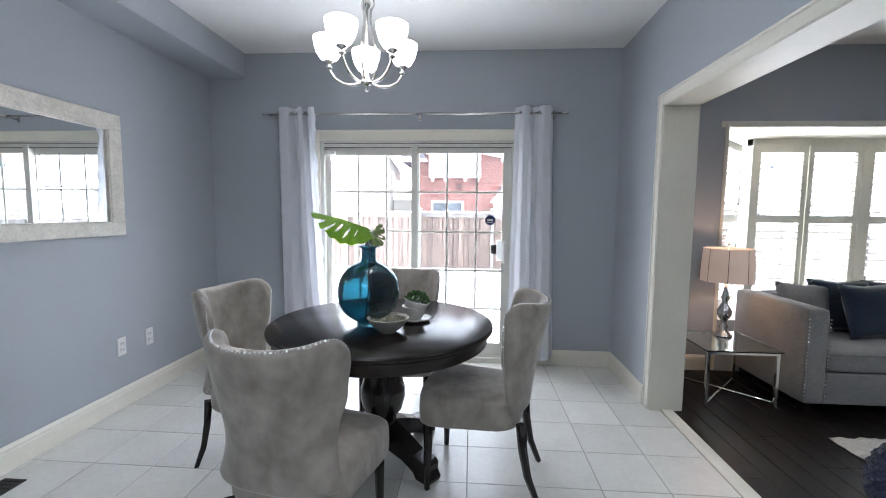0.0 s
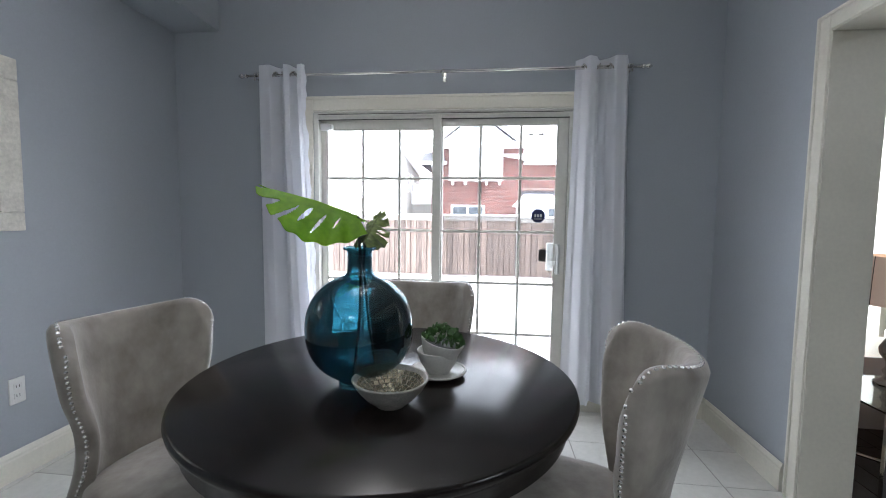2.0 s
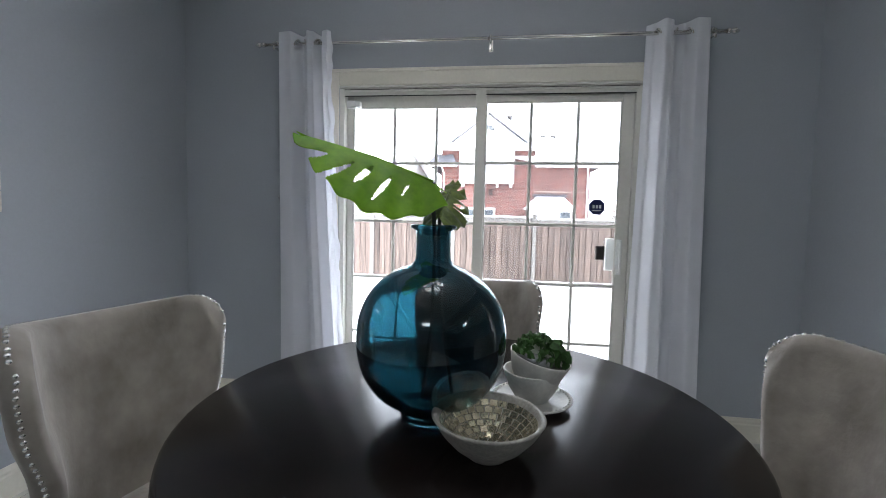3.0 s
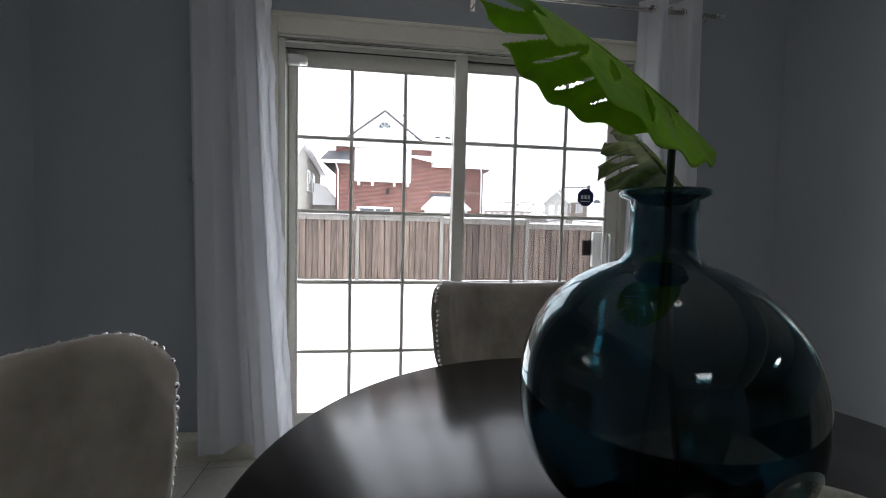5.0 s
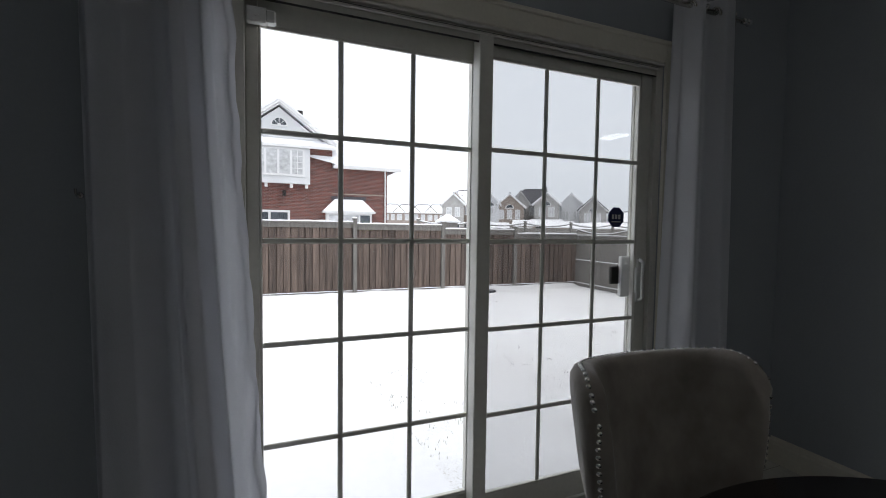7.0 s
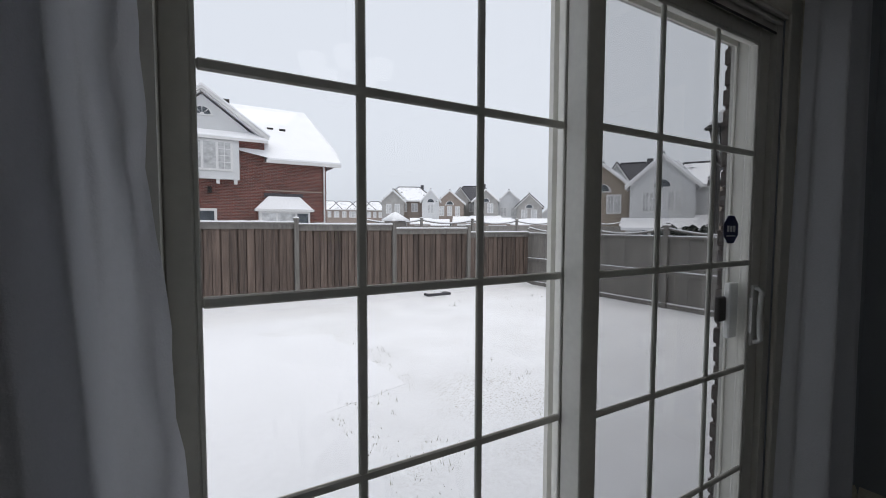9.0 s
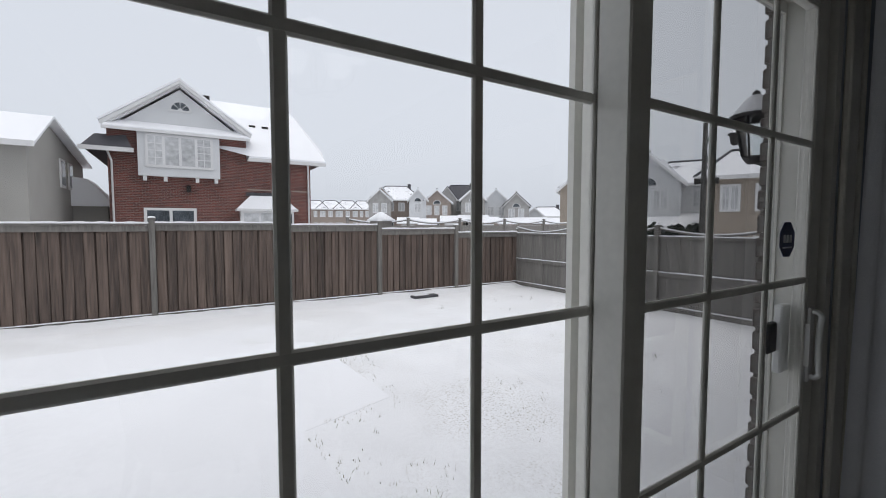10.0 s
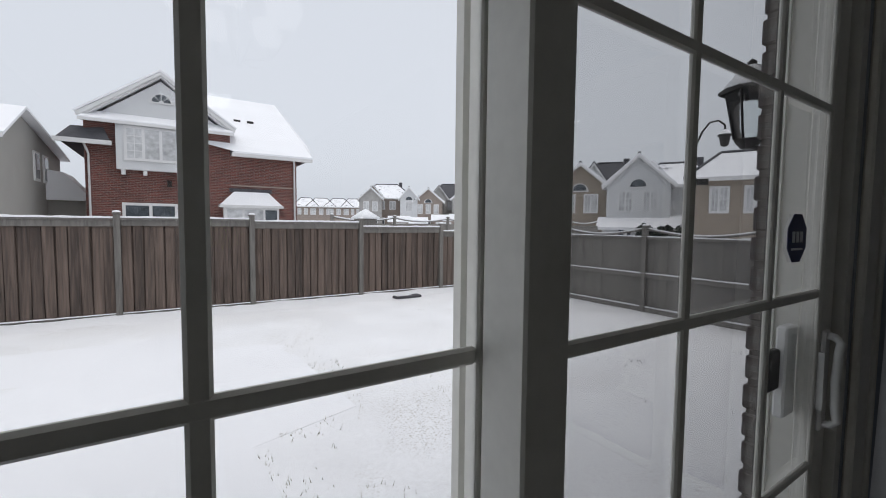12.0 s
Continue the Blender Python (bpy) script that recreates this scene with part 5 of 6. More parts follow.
SX = 7.50
side_fence = thing("side_fence", "grey weathered side fence with rails and scalloped top", "fence", at=(0, 0, 0))
YS = [13.55, 11.3, 9.05, 6.8, 4.55]
for yb, ya in zip(YS, YS[1:]):
    cap = 1.08
    for z0, z1 in ((cap - 0.05, cap), (0.22, 0.31), (GZ + 0.0, GZ + 0.10)):
        part("rail", box(SX - 0.04, SX - 0.005, ya + 0.05, yb - 0.05, z0, z1, bevel=0.004), fence_grey, side_fence)
        bm = bmesh.new()
        snow_cap(bm, SX - 0.045, SX + 0.0, ya + 0.05, yb - 0.05, z1 + 0.001, 0.022)
        part("rail_snow", bm, snow, side_fence, "line of snow on a rail")
    bm = bmesh.new()
    pts = [(SX - 0.01, ya + 0.05 + (yb - ya - 0.1) * t / 12, 1.24 - 0.13 * math.sin(math.pi * t / 12)) for t in range(13)]
    add_tube(bm, pts, 0.022, 6)
    part("scalloped_rail", bm, fence_grey, side_fence)
    bm = bmesh.new()
    add_tube(bm, [(p[0], p[1], p[2] + 0.024) for p in pts], 0.018, 6)
    part("rail_snow", bm, snow, side_fence, "line of snow on the scalloped rail")
    k = int((yb - ya - 0.1) / 0.143)
    for i in range(k):
        y = ya + 0.05 + (i + 0.5) * (yb - ya - 0.1) / k
        piece("board", board_mesh(cap + 0.02 - GZ, fence_grey), side_fence, pose(SX + 0.01 + rng.uniform(0, 0.008), y, GZ, 0, 0, 90 + rng.uniform(-2, 2)))
for y in YS[1:]:
    fence_post(side_fence, SX - 0.02, y, 1.32)

bm = bmesh.new()
n = 90
drift = []
for i in range(n + 1):
    x = -8.6 + 16.0 * i / n
    h = 0.05 + 0.05 * (0.5 + 0.5 * noise.noise((x * 1.4, 0, 4))) + 0.02 * noise.noise((x * 6, 0, 9))
    drift.append([bm.verts.new(p) for p in ((x, FY - 0.062, GZ + h), (x, FY - 0.20 + 0.05 * noise.noise((x * 3, 2, 1)), GZ + 0.6 * h), (x, FY - 0.55 + 0.15 * noise.noise((x * 1.7, 5, 1)), GZ - 0.03))])
for r, q in zip(drift, drift[1:]):
    for k in range(2):
        bm.faces.new((r[k], q[k], q[k + 1], r[k + 1])).smooth = True
structure("snow_drift", bm, snow, "low drift of snow along the fence foot")

far_fence = thing("far_fence", "neighbouring board fence with scalloped snowy top", "fence", at=(0, 0, 0))
for i in range(6):
    xa, xb, y = 4.2 + i * 2.6, 6.8 + i * 2.6, 19.5
    part("panel", box(xa + 0.05, xb - 0.05, y - 0.015, y + 0.015, GZ - 0.05, 1.30), fence_grey, far_fence)
    pts = [(xa + 0.05 + 2.5 * t / 12, y, 1.52 - 0.13 * math.sin(math.pi * t / 12)) for t in range(13)]
    part("scalloped_rail", add_tube(bmesh.new(), pts, 0.03, 6), fence_grey, far_fence)
    part("rail_snow", add_tube(bmesh.new(), [(p[0], p[1] - 0.01, p[2] + 0.035) for p in pts], 0.028, 6), snow, far_fence)
    fence_post(far_fence, xa, y - 0.03, 1.62)

# ---- wall lantern beside the patio door ----
lantern = thing("wall_lantern", "dark metal wall lantern with snow on its roof", "wall lamp", at=(0.745, NO, 1.60))
part("backplate", box(-0.045, 0.045, 0.001, 0.015, -0.08, 0.10, bevel=0.004), dark_metal, lantern)
part("arm", add_tube(bmesh.new(), [(0, 0.012, -0.02), (0, 0.07, -0.05), (0, 0.13, -0.045), (0, 0.18, -0.02)], 0.009, 8), dark_metal, lantern)
LC = (0, 0.18, 0)
part("cage", add_lathe(bmesh.new(), [(0, -0.03), (0.022, -0.03), (0.036, -0.012), (0.040, -0.006), (0.040, 0.0), (0, 0.0)], centre=LC, seg=6), dark_metal, lantern)
part("glass", add_lathe(bmesh.new(), [(0.038, 0.001), (0.066, 0.150)], centre=LC, seg=6), lantern_glass, lantern)
for k in range(6):
    a = math.pi * k / 3
    part("rib", add_tube(bmesh.new(), [(0.040 * math.cos(a), 0.18 + 0.040 * math.sin(a), 0.0), (0.068 * math.cos(a), 0.18 + 0.068 * math.sin(a), 0.151)], 0.004, 6), dark_metal, lantern)
roof_part = part("roof", add_lathe(bmesh.new(), [(0.090, 0.150), (0.092, 0.158), (0.045, 0.205), (0.025, 0.225), (0.012, 0.235), (0.014, 0.25), (0, 0.262)], centre=LC, seg=6), dark_metal, lantern)
part("snow", add_lathe(bmesh.new(), [(0.086, 0.163), (0.050, 0.209), (0.030, 0.232), (0, 0.246)], centre=LC, seg=12), snow, roof_part)

# ---- street lamp ----
def polar(az, dist, z=0.0):
    return (-1.1 + dist * math.sin(radians(az)), 3.85 + dist * math.cos(radians(az)), z)


street = thing("street_lamp", "dark street lamp with a curved arm and hanging lantern", "street lamp", at=polar(63.4, 21, GZ))
street.matrix_basis = pose(*polar(63.4, 21, GZ), 0, 0, -63.4)
part("pole", add_tube(bmesh.new(), [(0, 0, 0), (0, 0, 3.0), (0, 0, 6.1)], [0.13, 0.11, 0.09], 10), dark_metal, street)
part("arm", add_tube(bmesh.new(), [(0, 0, 5.1), (0.25, 0, 5.75), (0.5, 0, 6.1), (0.8, 0, 6.15), (1.02, 0, 5.95), (1.04, 0, 5.75)], 0.04, 8), dark_metal, street)
head = part("lantern", add_lathe(bmesh.new(), [(0, 5.75), (0.10, 5.72), (0.26, 5.55), (0.27, 5.50), (0.20, 5.48), (0.15, 5.15), (0.08, 5.08), (0, 5.08)], centre=(1.04, 0, 0), seg=8), dark_metal, street)
part("snow", add_lathe(bmesh.new(), [(0.26, 5.56), (0.12, 5.72), (0, 5.78)], centre=(1.04, 0, 0), seg=8), snow, head)
part("sign_plate", box(-0.35, 0.55, -0.03, 0.03, 3.55, 3.80), dark_metal, street)


# ---- houses ----
def window_unit(parent, x0, x1, z0, z1, y, cols, rows=1, glass=window_dark, fr=0.09, grid=0):
    w = part("window", box(x0, x1, y - 0.06, y - 0.005, z0, z1), house_white, parent)
    cw = (x1 - x0 - fr * (cols + 1)) / cols
    for i in range(cols):
        a = x0 + fr + i * (cw + fr)
        part("pane", box(a, a + cw, y - 0.068, y - 0.061, z0 + fr, z1 - fr), glass, w)
        if grid and i in (0, cols - 1):
            bm = bmesh.new()
            add_box(bm, a + cw / 2 - 0.015, a + cw / 2 + 0.015, y - 0.076, y - 0.069, z0 + fr, z1 - fr)
            for g in range(1, grid):
                zz = z0 + fr + (z1 - z0 - 2 * fr) * g / grid
                add_box(bm, a, a + cw, y - 0.0765, y - 0.0692, zz - 0.015, zz + 0.015)
            part("glazing_bars", bm, house_white, w)
    return w


red_house = thing("brick_house", "two-storey red brick house with white gable under snow", "house", at=(0, 0, 0))
HY = 27.0
part("wall", box(-3.86, 1.62, HY, HY + 9, GZ - 0.1, 5.70), red_brick, red_house, "red brick wall")
part("wall", box(1.62, 4.75, HY + 0.02, HY + 9, GZ - 0.1, 4.50), red_brick, red_house, "red brick wall")
part("brick_band", box(1.62, 4.77, HY - 0.01, HY + 0.018, 3.05, 3.12), far_brick, red_house)
part("gable", add_prism(bmesh.new(), [(-3.55, 5.70), (1.30, 5.70), (-1.12, 7.55)], HY + 0.05, HY + 0.3), siding_white, red_house, "white sided gable")
for sx, x in ((1, -4.05), (-1, 1.82)):
    part("bargeboard", add_prism(bmesh.new(), [(x, 5.60), (x + sx * 0.08, 5.60), (-1.115, 7.73), (-1.115, 7.88), (x, 5.74)], HY - 0.35, HY - 0.27), house_white, red_house)
    part("gable_roof", add_prism(bmesh.new(), [(x - sx * 0.02, 5.745), (-1.115, 7.885), (-1.115, 7.99), (x - sx * 0.08, 5.80)], HY - 0.37, HY + 5.0), snow, red_house, "snow-covered roof slope")
    part("soffit", add_prism(bmesh.new(), [(x + sx * 0.08, 5.60), (-1.115, 7.72), (-1.115, 7.66), (x + sx * 0.22, 5.60)], HY - 0.27, HY + 0.05), house_white, red_house)
bm = bmesh.new()
vs = [bm.verts.new(p) for p in ((-3.95, HY - 0.45, 5.48), (1.72, HY - 0.45, 5.48), (1.72, HY - 0.45, 5.58), (-3.95, HY - 0.45, 5.58), (1.45, HY + 0.04, 5.92), (-3.68, HY + 0.04, 5.92), (-3.95, HY + 0.04, 5.48), (1.72, HY + 0.04, 5.48))]
for f in ((0, 1, 2, 3), (3, 2, 4, 5), (0, 3, 5, 6), (1, 7, 4, 2), (0, 6, 7, 1)):
    bm.faces.new([vs[i] for i in f])
part("pent_roof", bm, snow, red_house, "snowy pent roof under the gable")
part("pent_gutter", box(-3.98, 1.75, HY - 0.50, HY - 0.44, 5.40, 5.52), house_white, red_house)
arch = [(-1.12 + 0.46 * math.cos(math.pi * k / 12), 6.55 + 0.46 * math.sin(math.pi * k / 12)) for k in range(13)]
fan = part("fan_window", add_prism(bmesh.new(), arch, HY - 0.02, HY + 0.05), house_white, red_house, "half-round white fan window")
for k in range(4):
    a0, a1 = math.pi * (k + 0.08) / 4, math.pi * (k + 0.92) / 4
    o = [(-1.12 + r * math.cos(a), 6.60 + r * math.sin(a)) for r, a in ((0.10, a0), (0.36, a0), (0.36, (a0 + a1) / 2), (0.36, a1), (0.10, a1))]
    part("pane", add_prism(bmesh.new(), o, HY - 0.03, HY - 0.021), window_dark, fan)
boxw = part("box_window", box(-2.78, 0.42, HY - 0.32, HY + 0.0, 3.52, 5.50), siding_white, red_house, "white projecting box window")
bay_win = window_unit(red_house, -2.50, 0.14, 3.90, 5.38, HY - 0.33, 4, glass=window_light_glass, fr=0.11, grid=4)
for x in (-2.62, -1.85, -0.60, 0.18):
    part("bracket", box(x, x + 0.14, HY - 0.30, HY - 0.001, 3.30, 3.52), house_white, red_house)
window_unit(red_house, -2.65, -0.60, 0.70, 2.10, HY, 2, glass=window_dark, fr=0.12)
bayw = part("ground_bay", box(1.25, 3.75, HY - 0.5, HY, GZ, 2.0), house_white, red_house, "white ground floor bay")
for x0, x1 in ((1.40, 2.05), (2.15, 3.0), (3.10, 3.65)):
    part("pane", box(x0, x1, HY - 0.512, HY - 0.501, 0.8, 1.9), window_dark if x0 > 3 else window_light_glass, bayw)
bm = bmesh.new()
vs = [bm.verts.new(p) for p in ((1.10, HY - 0.6, 2.12), (3.90, HY - 0.6, 2.12), (3.90, HY, 2.12), (1.10, HY, 2.12), (1.75, HY, 2.78), (3.30, HY, 2.78), (1.75, HY - 0.18, 2.78), (3.30, HY - 0.18, 2.78))]
for f in ((0, 1, 7, 6), (1, 2, 5, 7), (0, 6, 4, 3), (6, 7, 5, 4), (0, 3, 2, 1)):
    bm.faces.new([vs[i] for i in f])
part("bay_roof", bm, snow, red_house, "snowy hipped bay roof")
part("bay_gutter", box(1.06, 3.94, HY - 0.66, HY, 2.0, 2.12), house_white, red_house)
part("flashing", box(1.55, 3.50, HY - 0.05, HY - 0.003, 2.75, 2.95), shingle_dark, red_house)
bm = bmesh.new()
vs = [bm.verts.new(p) for p in ((1.70, HY - 0.45, 4.70), (5.45, HY - 0.45, 4.70), (5.45, HY + 0.3, 5.35), (4.6, HY + 4.6, 8.45), (-1.1, HY + 4.6, 8.45), (-1.1, HY + 9.3, 4.7), (5.45, HY + 9.3, 4.7), (1.70, HY - 0.45, 4.60), (5.45, HY - 0.45, 4.60), (5.45, HY + 9.3, 4.60), (-1.1, HY + 0.2, 5.35))]
for f in ((0, 1, 2, 3, 4, 10), (3, 2, 6), (4, 3, 6, 5), (0, 7, 8, 1), (1, 8, 9, 6), (1, 6, 2)):
    bm.faces.new([vs[i] for i in f])
part("main_roof", bm, snow, red_house, "snow-covered main roof")
part("eave_board", box(1.65, 5.47, HY - 0.47, HY - 0.40, 4.46, 4.62), house_white, red_house)
part("eave_soffit", box(1.65, 5.40, HY - 0.40, HY + 0.02, 4.50, 4.56), house_white, red_house)
for x, y, z in ((2.2, 29.2, 6.62), (2.85, 29.2, 6.62), (5.1, 28.3, 5.55), (0.15, 31.2, 8.4)):
    part("roof_vent", box(x - 0.16, x + 0.16, y - 0.15, y + 0.15, z - 0.18, z + 0.12), dark_metal, red_house)
bm = bmesh.new()
vs = [bm.verts.new(p) for p in ((-4.70, HY - 0.45, 4.62), (-2.95, HY - 0.45, 4.62), (-3.2, HY - 0.02, 5.25), (-4.3, HY + 0.2, 5.25), (-4.70, HY + 9, 4.62), (-4.3, HY + 9, 5.25), (-2.95, HY - 0.02, 4.62))]
for f in ((0, 1, 2, 3), (0, 3, 5, 4), (1, 6, 2)):
    bm.faces.new([vs[i] for i in f])
part("side_roof", bm, shingle_dark, red_house, "dark shingled corner roof dusted with snow")
part("side_gutter", box(-4.76, -2.90, HY - 0.54, HY - 0.44, 4.46, 4.64), house_white, red_house)
for x in (-3.72, 4.62):
    part("downpipe", add_tube(bmesh.new(), [(x - 0.1, HY - 0.42, 4.5), (x, HY - 0.08, 4.1), (x, HY - 0.08, GZ)], 0.045, 8), house_white, red_house)
part("wall_light", box(-0.98, -0.80, HY - 0.12, HY, 2.85, 3.15), dark_metal, red_house)

grey_house = thing("stucco_house", "grey stucco two-storey house with a snowy gable roof", "house", at=(0, 0, 0))
part("wall", add_prism(bmesh.new(), [(22.9, GZ - 0.1), (32.3, GZ - 0.1), (32.3, 4.3), (25.3, 5.25), (22.9, 4.05)], -16.0, -5.5, axis="x"), stucco_grey, grey_house)
for ya, yb, za, zb in ((22.5, 25.3, 3.92, 5.33), (32.9, 25.3, 4.30, 5.33)):
    part("roof", add_prism(bmesh.new(), [(ya, za), (yb, zb), (yb, zb + 0.10), (ya, za + 0.10)], -16.3, -5.2, axis="x"), snow, grey_house, "snow-covered roof slope")
part("fascia", box(-16.3, -5.2, 22.42, 22.50, 3.86, 4.04), house_white, grey_house)
for y in (27.3, 28.8):
    wdw = part("window", box(-5.5, -5.44, y, y + 0.8, 2.9, 4.1), house_white, grey_house)
    part("pane", box(-5.44, -5.43, y + 0.1, y + 0.7, 3.0, 4.0), window_dark, wdw)
part("side_porch", box(-5.5, -4.2, 29.5, 31.2, GZ, 2.25), stucco_grey, grey_house)
part("porch_roof", add_prism(bmesh.new(), [(-5.5, 2.2), (-3.95, 2.2), (-4.0, 2.36), (-4.9, 3.45), (-5.5, 3.55)], 29.2, 31.5), snow, grey_house, "snowy lean-to roof")
part("front_lean_to", add_prism(bmesh.new(), [(22.9, 2.9), (21.4, 2.2), (21.4, 2.35), (22.9, 3.1)], -16.0, -6.4, axis="x"), snow, grey_house, "snowy lean-to roof")


def gable_front(parent, x0, x1, z0, e, r, y, depth, wall_m, roof_m, arched=False, cols=2):
    """A gabled front wing with its own roof, bargeboards and windows, standing at y."""
    c, hw = (x0 + x1) / 2, (x1 - x0) / 2
    part("wing", add_prism(bmesh.new(), [(x0, z0), (x1, z0), (x1, e), (c, r), (x0, e)], y, y + depth), wall_m, parent)
    for s in (-1, 1):
        part("wing_roof", add_prism(bmesh.new(), [(c + s * (hw + 0.35), e - 0.25), (c, r + 0.12), (c, r + 0.32), (c + s * (hw + 0.4), e - 0.02)], y - 0.35, y + depth), roof_m, parent)
        part("bargeboard", add_prism(bmesh.new(), [(c + s * (hw + 0.35), e - 0.42), (c, r - 0.05), (c, r + 0.13), (c + s * (hw + 0.38), e - 0.22)], y - 0.42, y - 0.34), house_white, parent)
    cw = 2 * hw / (cols + 0.6)
    for i in range(cols):
        m = c + (i - (cols - 1) / 2) * cw
        window_unit(parent, m - cw * 0.32, m + cw * 0.32, e - 2.2, e - 0.5, y, 2, glass=window_light_glass, fr=0.12, grid=3)
        window_unit(parent, m - cw * 0.32, m + cw * 0.32, e - 5.0, e - 3.5, y, 2, glass=window_dark, fr=0.12)
    if arched:
        o = [(c + 0.75 * math.cos(math.pi * k / 10), e - 0.3 + 0.75 * math.sin(math.pi * k / 10)) for k in range(11)]
        f = part("arched_window", add_prism(bmesh.new(), o, y - 0.08, y - 0.062), house_white, parent)
        o = [(c + 0.58 * math.cos(math.pi * k / 10), e - 0.2 + 0.58 * math.sin(math.pi * k / 10)) for k in range(11)]
        part("pane", add_prism(bmesh.new(), o, y - 0.09, y - 0.081), window_dark, f)


def small_house(az, dist, w, eave, ridge, wall_m, roof_m, label, depth=8.0, arch_window=False, cols=2, porch=False, gable=True, turn=0.0):
    h = thing("house", label, "house", "houses beyond the fences")
    x, y, _ = polar(az, dist)
    h.matrix_basis = pose(x, y, 0, 0, 0, -az + turn)
    e, r, hw = eave, ridge, w / 2
    if gable:
        gable_front(h, -hw, hw, -2, e, r, 0, depth, wall_m, roof_m, arch_window, cols)
        part("ridge_cap", box(-0.12, 0.12, -0.3, depth, r + 0.31, r + 0.40), shingle_dark, h, "dark bare ridge")
    else:
        part("wall", box(-hw, hw, 0, depth, -2, e), wall_m, h)
        bm = bmesh.new()
        lo = [bm.verts.new(p) for p in ((-hw - 0.45, -0.5, e - 0.2), (hw + 0.45, -0.5, e - 0.2), (hw + 0.45, depth + 0.5, e - 0.2), (-hw - 0.45, depth + 0.5, e - 0.2))]
        hi = [bm.verts.new((-hw * 0.45, depth / 2, r)), bm.verts.new((hw * 0.45, depth / 2, r))]
        for f in ((lo[0], lo[1], hi[1], hi[0]), (lo[1], lo[2], hi[1]), (lo[2], lo[3], hi[0], hi[1]), (lo[3], lo[0], hi[0]), (lo[3], lo[2], lo[1], lo[0])):
            bm.faces.new(f)
        part("roof", bm, roof_m, h)
        bm = bmesh.new()
        for p, q in (((-hw - 0.45, -0.5, e - 0.18), (-hw * 0.45, depth / 2, r + 0.03)), ((hw + 0.45, -0.5, e - 0.18), (hw * 0.45, depth / 2, r + 0.03)), ((-hw * 0.45, depth / 2, r + 0.04), (hw * 0.45, depth / 2, r + 0.04))):
            add_tube(bm, [p, q], 0.10, 5)
        part("hip_ridges", bm, shingle_dark, h, "dark bare hip ridges")
        part("eave_board", box(-hw - 0.47, hw + 0.47, -0.54, -0.46, e - 0.42, e - 0.18), house_white, h)
        cw = w / (cols + 0.6)
        for i in range(cols):
            c = (i - (cols - 1) / 2) * cw
            window_unit(h, c - cw * 0.3, c + cw * 0.3, e - 2.3, e - 0.7, 0, 2, glass=window_light_glass, fr=0.14, grid=2)
            if not porch:
                window_unit(h, c - cw * 0.3, c + cw * 0.3, e - 5.2, e - 3.7, 0, 2, glass=window_dark, fr=0.14)
        if w >= 5 and dist < 100:
            gable_front(h, -hw + 0.2, -hw + 0.2 + w * 0.38, -2, e, e + (r - e) * 0.72, -0.9, depth / 2, wall_m, roof_m, False, 1)
        if dist < 100:
            part("chimney", box(hw * 0.5, hw * 0.5 + 0.6, depth * 0.55, depth * 0.55 + 0.6, r - 1.2, r + 0.5), shingle_dark, h)
    if porch:
        part("porch_roof", add_prism(bmesh.new(), [(-2.2, e - 3.4), (0.1, e - 2.6), (0.1, e - 2.85), (-2.2, e - 3.6)], -hw - 0.6, hw + 0.6, axis="x"), snow, h, "snowy porch roof")
        for k in range(4):
            px = -hw + k * w / 3
            part("porch_post", box(px - 0.12, px + 0.12, -2.0, -1.75, -2, e - 3.45), house_white, h)
    return h


FAR = "distant detached house with white windows and snowy roof"
small_house(23.2, 75, 3.9, 5.6, 7.4, far_stone, patchy_roof, FAR, cols=2)
small_house(25.4, 78, 9.0, 6.1, 8.7, far_brick, patchy_roof, FAR, gable=False, cols=4)
small_house(28.3, 74, 3.0, 5.6, 7.4, siding_white, snow, FAR, arch_window=True, cols=1)
small_house(30.9, 74, 5.0, 5.2, 7.3, far_brick, patchy_roof, FAR, arch_window=True, cols=3)
small_house(34.0, 80, 8.0, 6.2, 9.1, far_stone, shingle_dark, "distant grey stone house with dark partly bare shingle roof", gable=False, cols=3)
small_house(35.8, 74, 4.2, 5.7, 7.5, far_stone, snow, FAR, arch_window=True, cols=2, porch=True)
small_house(38.9, 78, 5.0, 5.2, 7.6, siding_white, patchy_roof, FAR, cols=2, porch=True)
small_house(41.6, 76, 4.4, 4.7, 6.8, far_stone, shingle_dark, "distant grey stone house with dark partly bare shingle roof", arch_window=True, cols=2)
small_house(45.5, 82, 7.5, 3.1, 4.8, siding_white, snow, FAR, gable=False, cols=3)
for az, w in ((14.9, 5.5), (16.8, 6.5), (19.0, 6.5), (20.8, 5.0)):
    small_house(az, 112, w, 5.6, 7.7, far_brick, patchy_roof, FAR, gable=False, cols=3)
small_house(50.8, 40, 5.0, 4.6, 6.6, far_tan, patchy_roof, "tan brick house with a snowy gable roof", arch_window=True, cols=2)
small_house(54.3, 46, 5.4, 5.6, 8.1, siding_white, shingle_dark, "pale house with dark bare shingle roof", gable=False, cols=2)
small_house(57.6, 37, 4.6, 4.6, 6.7, siding_white, snow, "cream sided house with snowy porch roof", arch_window=True, cols=2, porch=True)
small_house(61.6, 40, 6.0, 4.9, 7.0, siding_white, patchy_roof, "cream sided house with snowy porch roof", gable=False, cols=2, porch=True)
small_house(67.6, 30, 4.4, 4.4, 6.2, far_tan, snow, "tan brick house with a snowy roof", gable=False, cols=2)

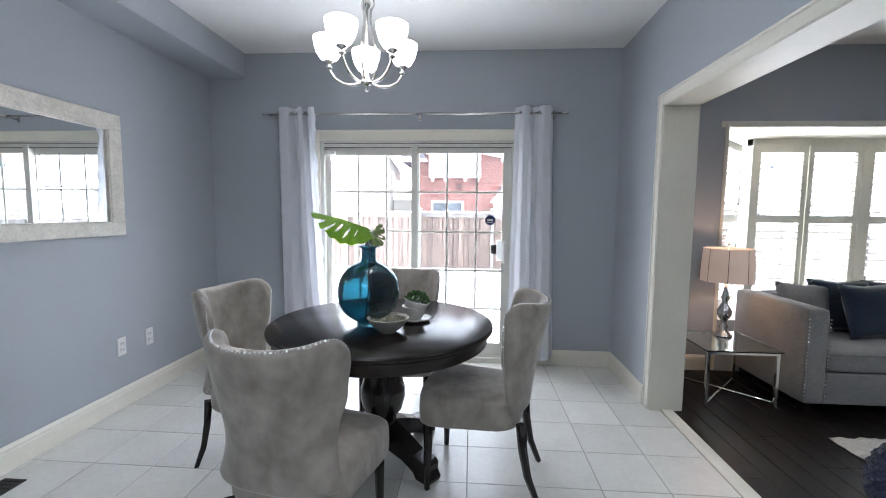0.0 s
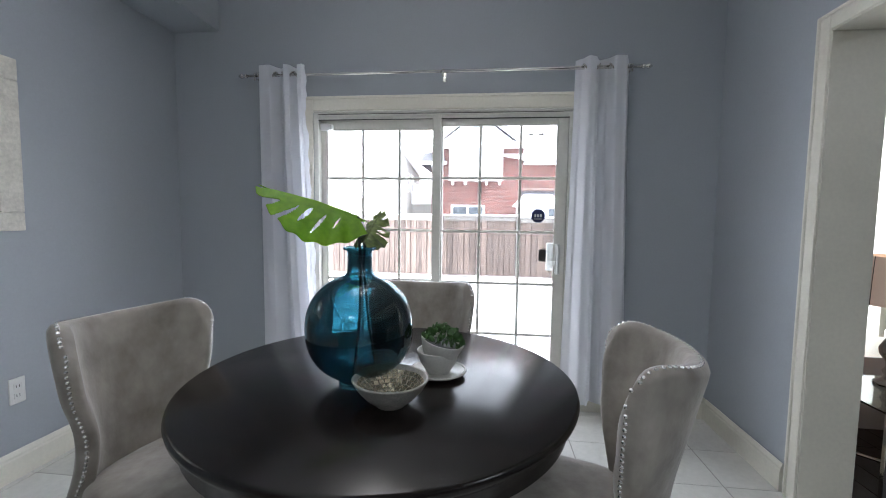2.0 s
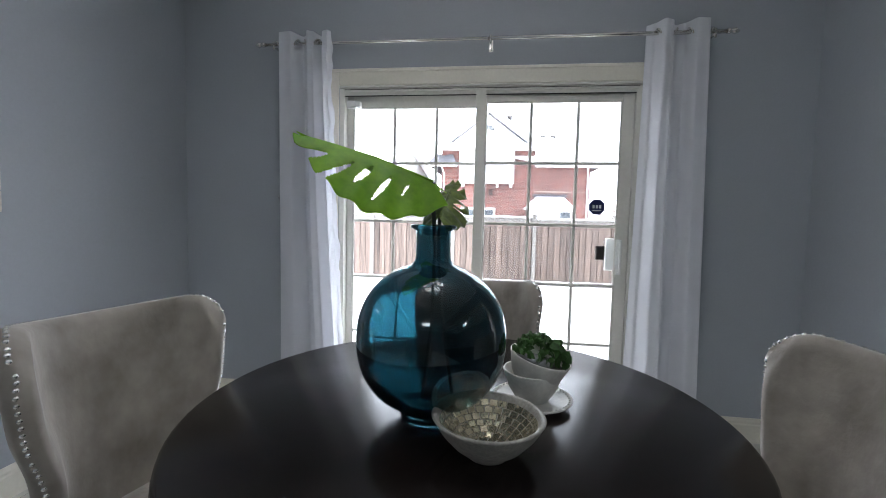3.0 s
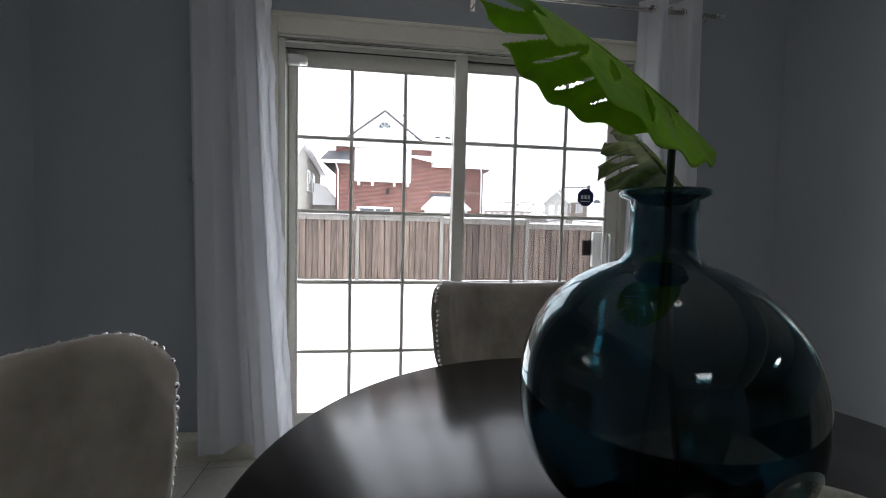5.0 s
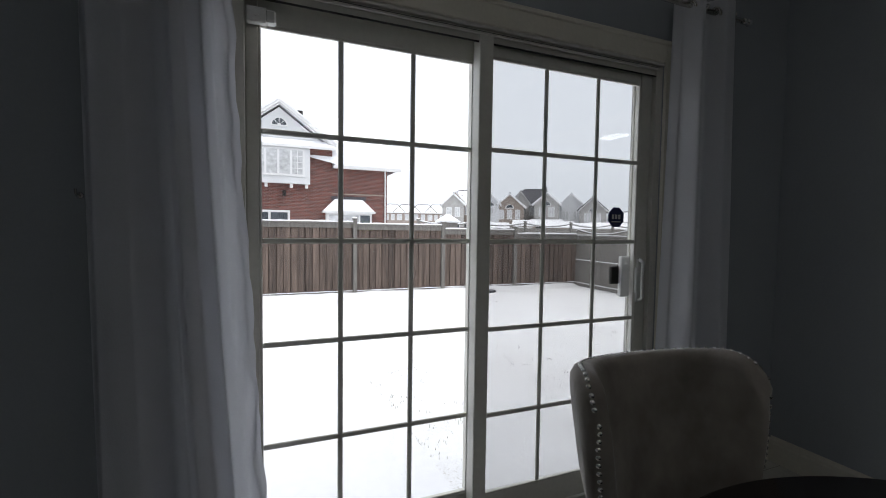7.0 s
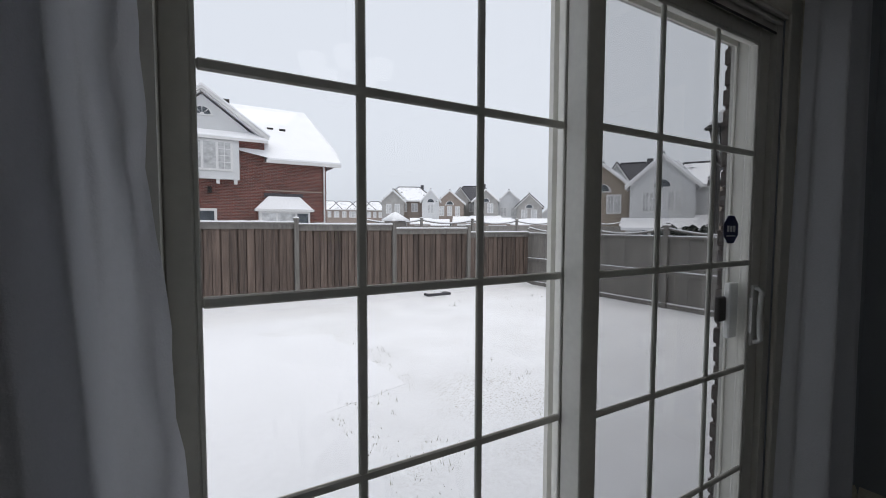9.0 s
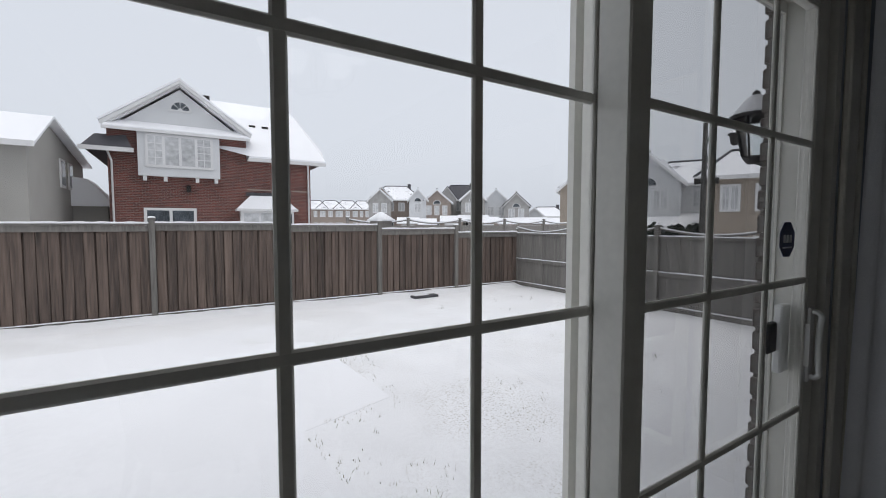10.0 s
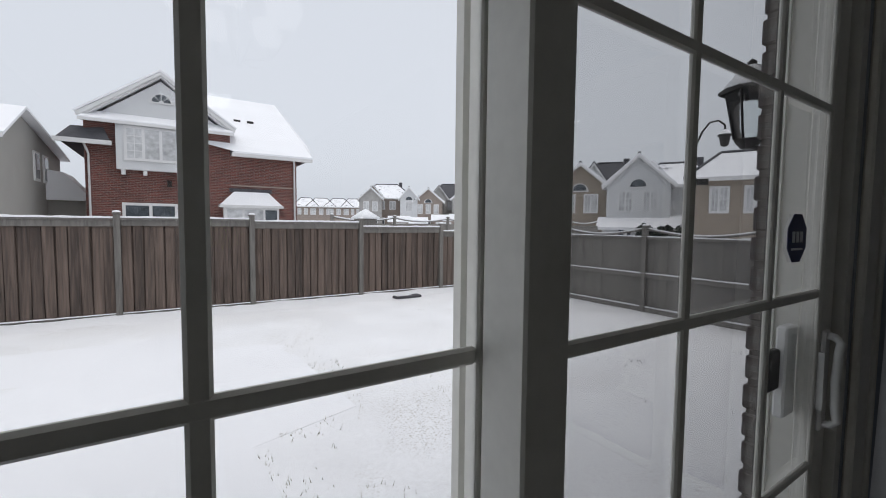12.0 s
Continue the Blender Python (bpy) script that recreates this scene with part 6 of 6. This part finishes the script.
for az, dist, w, top in ((27.0, 70, 3.2, 2.6), (29.6, 69, 2.6, 2.4), (33.0, 70, 3.6, 2.9), (37.4, 70, 4.2, 2.7), (40.2, 71, 3.4, 2.5), (43.4, 72, 5.0, 2.6), (47.5, 70, 5.5, 2.5)):
    g = thing("garage", "low distant garage under a thick snowy roof", "garage", "garages beyond the fences")
    g.matrix_basis = pose(*polar(az, dist), 0, 0, -az)
    part("wall", box(-w / 2, w / 2, 0, 4, -2, top - 0.9), far_brick, g)
    part("roof", add_prism(bmesh.new(), [(-0.4, top - 0.95), (2, top), (4.4, top - 0.95), (4.4, top - 1.1), (-0.4, top - 1.1)], -w / 2 - 0.3, w / 2 + 0.3, axis="x"), snow, g, "thick snow on the roof")
    part("garage_door", box(-w * 0.36, w * 0.36, -0.06, -0.005, -2, top - 1.25), house_white, g)

# small shed roof behind the back fence
shed = thing("garden_shed", "small garden shed with a snowy pyramid roof behind the fence", "shed", at=(4.55, 17.1, GZ))
part("wall", box(-0.28, 0.28, -0.28, 0.28, 0.0, 1.96), fence_grey, shed)
part("roof", add_lathe(bmesh.new(), [(0.0, 1.95), (0.50, 1.95), (0.51, 2.00), (0.10, 2.24), (0, 2.27)], seg=4, m=pose(0, 0, 0, 0, 0, 45)), snow, shed, "snow-covered pyramid roof")

# a snowy hedge in front of the cream houses
for az in (58.5, 60.6, 62.6):
    h = thing("shrub", "dark bare shrub dusted with snow", "shrub", "shrubs by the houses", at=polar(az, 31, GZ))
    bm = bmesh.new()
    rng = random.Random(int(az * 10))
    for k in range(170):
        a, b = rng.uniform(0, 6.28), rng.uniform(0.1, 1.5)
        r = rng.uniform(0.5, 1.0)
        c = Vector((r * 0.75 * math.cos(a) * math.cos(b * 0.8), r * 0.6 * math.sin(a) * math.cos(b * 0.8), 0.35 + 1.75 * r * math.sin(b) * 0.9))
        m = Matrix.Translation(c) @ Euler((rng.uniform(0, 3), rng.uniform(0, 3), a)).to_matrix().to_4x4()
        vs = [bm.verts.new(m @ Vector(p)) for p in ((-0.14, 0, 0), (0.14, 0.02, 0), (0.03, 0.05, 0.26), (0.0, -0.16, 0.1))]
        for f in ((0, 1, 2), (0, 3, 1), (1, 3, 2)):
            bm.faces.new([vs[i] for i in f])
    part("foliage", bm, hedge_mat, h)

# ---- floor pieces ----
T = 0.332
tiles = {}


def tile_mesh(w, d):
    key = (round(w, 3), round(d, 3))
    if key not in tiles:
        tiles[key] = mesh_of("tile", box(-w / 2, w / 2, -d / 2, d / 2, -0.0027, 0.0, bevel=0.0012), tile_mat)
    return tiles[key]


for i in range(-10, 3):
    for j in range(-19, 6):
        x0, x1 = max(WX, 0.584 + i * T) + 0.002, min(1.255, 0.584 + (i + 1) * T) - 0.002
        y0, y1 = max(SY, 2.796 + j * T) + 0.002, min(NY, 2.796 + (j + 1) * T) - 0.002
        if x1 - x0 > 0.02 and y1 - y0 > 0.02:
            piece("tile", tile_mesh(x1 - x0, y1 - y0), floor, pose((x0 + x1) / 2, (y0 + y1) / 2, 0))

rng = random.Random(17)
plank_meshes = {}
for i in range(38):
    x = 1.345 + 0.1275 * i
    y = SY + rng.uniform(0, 1.2)
    edges = [SY]
    while y < NY:
        edges.append(y)
        y += rng.choice((1.2, 1.5, 1.8, 2.1))
    edges.append(NY)
    for a, b in zip(edges, edges[1:]):
        if b - a < 0.15:
            continue
        key = round(b - a, 2)
        if key not in plank_meshes:
            plank_meshes[key] = mesh_of("plank", box(-0.0625, 0.0625, -key / 2 + 0.001, key / 2 - 0.001, -0.0115, -0.001, bevel=0.0012), plank_mat)
        piece("plank", plank_meshes[key], living_floor, pose(x + 0.063, (a + b) / 2, 0))
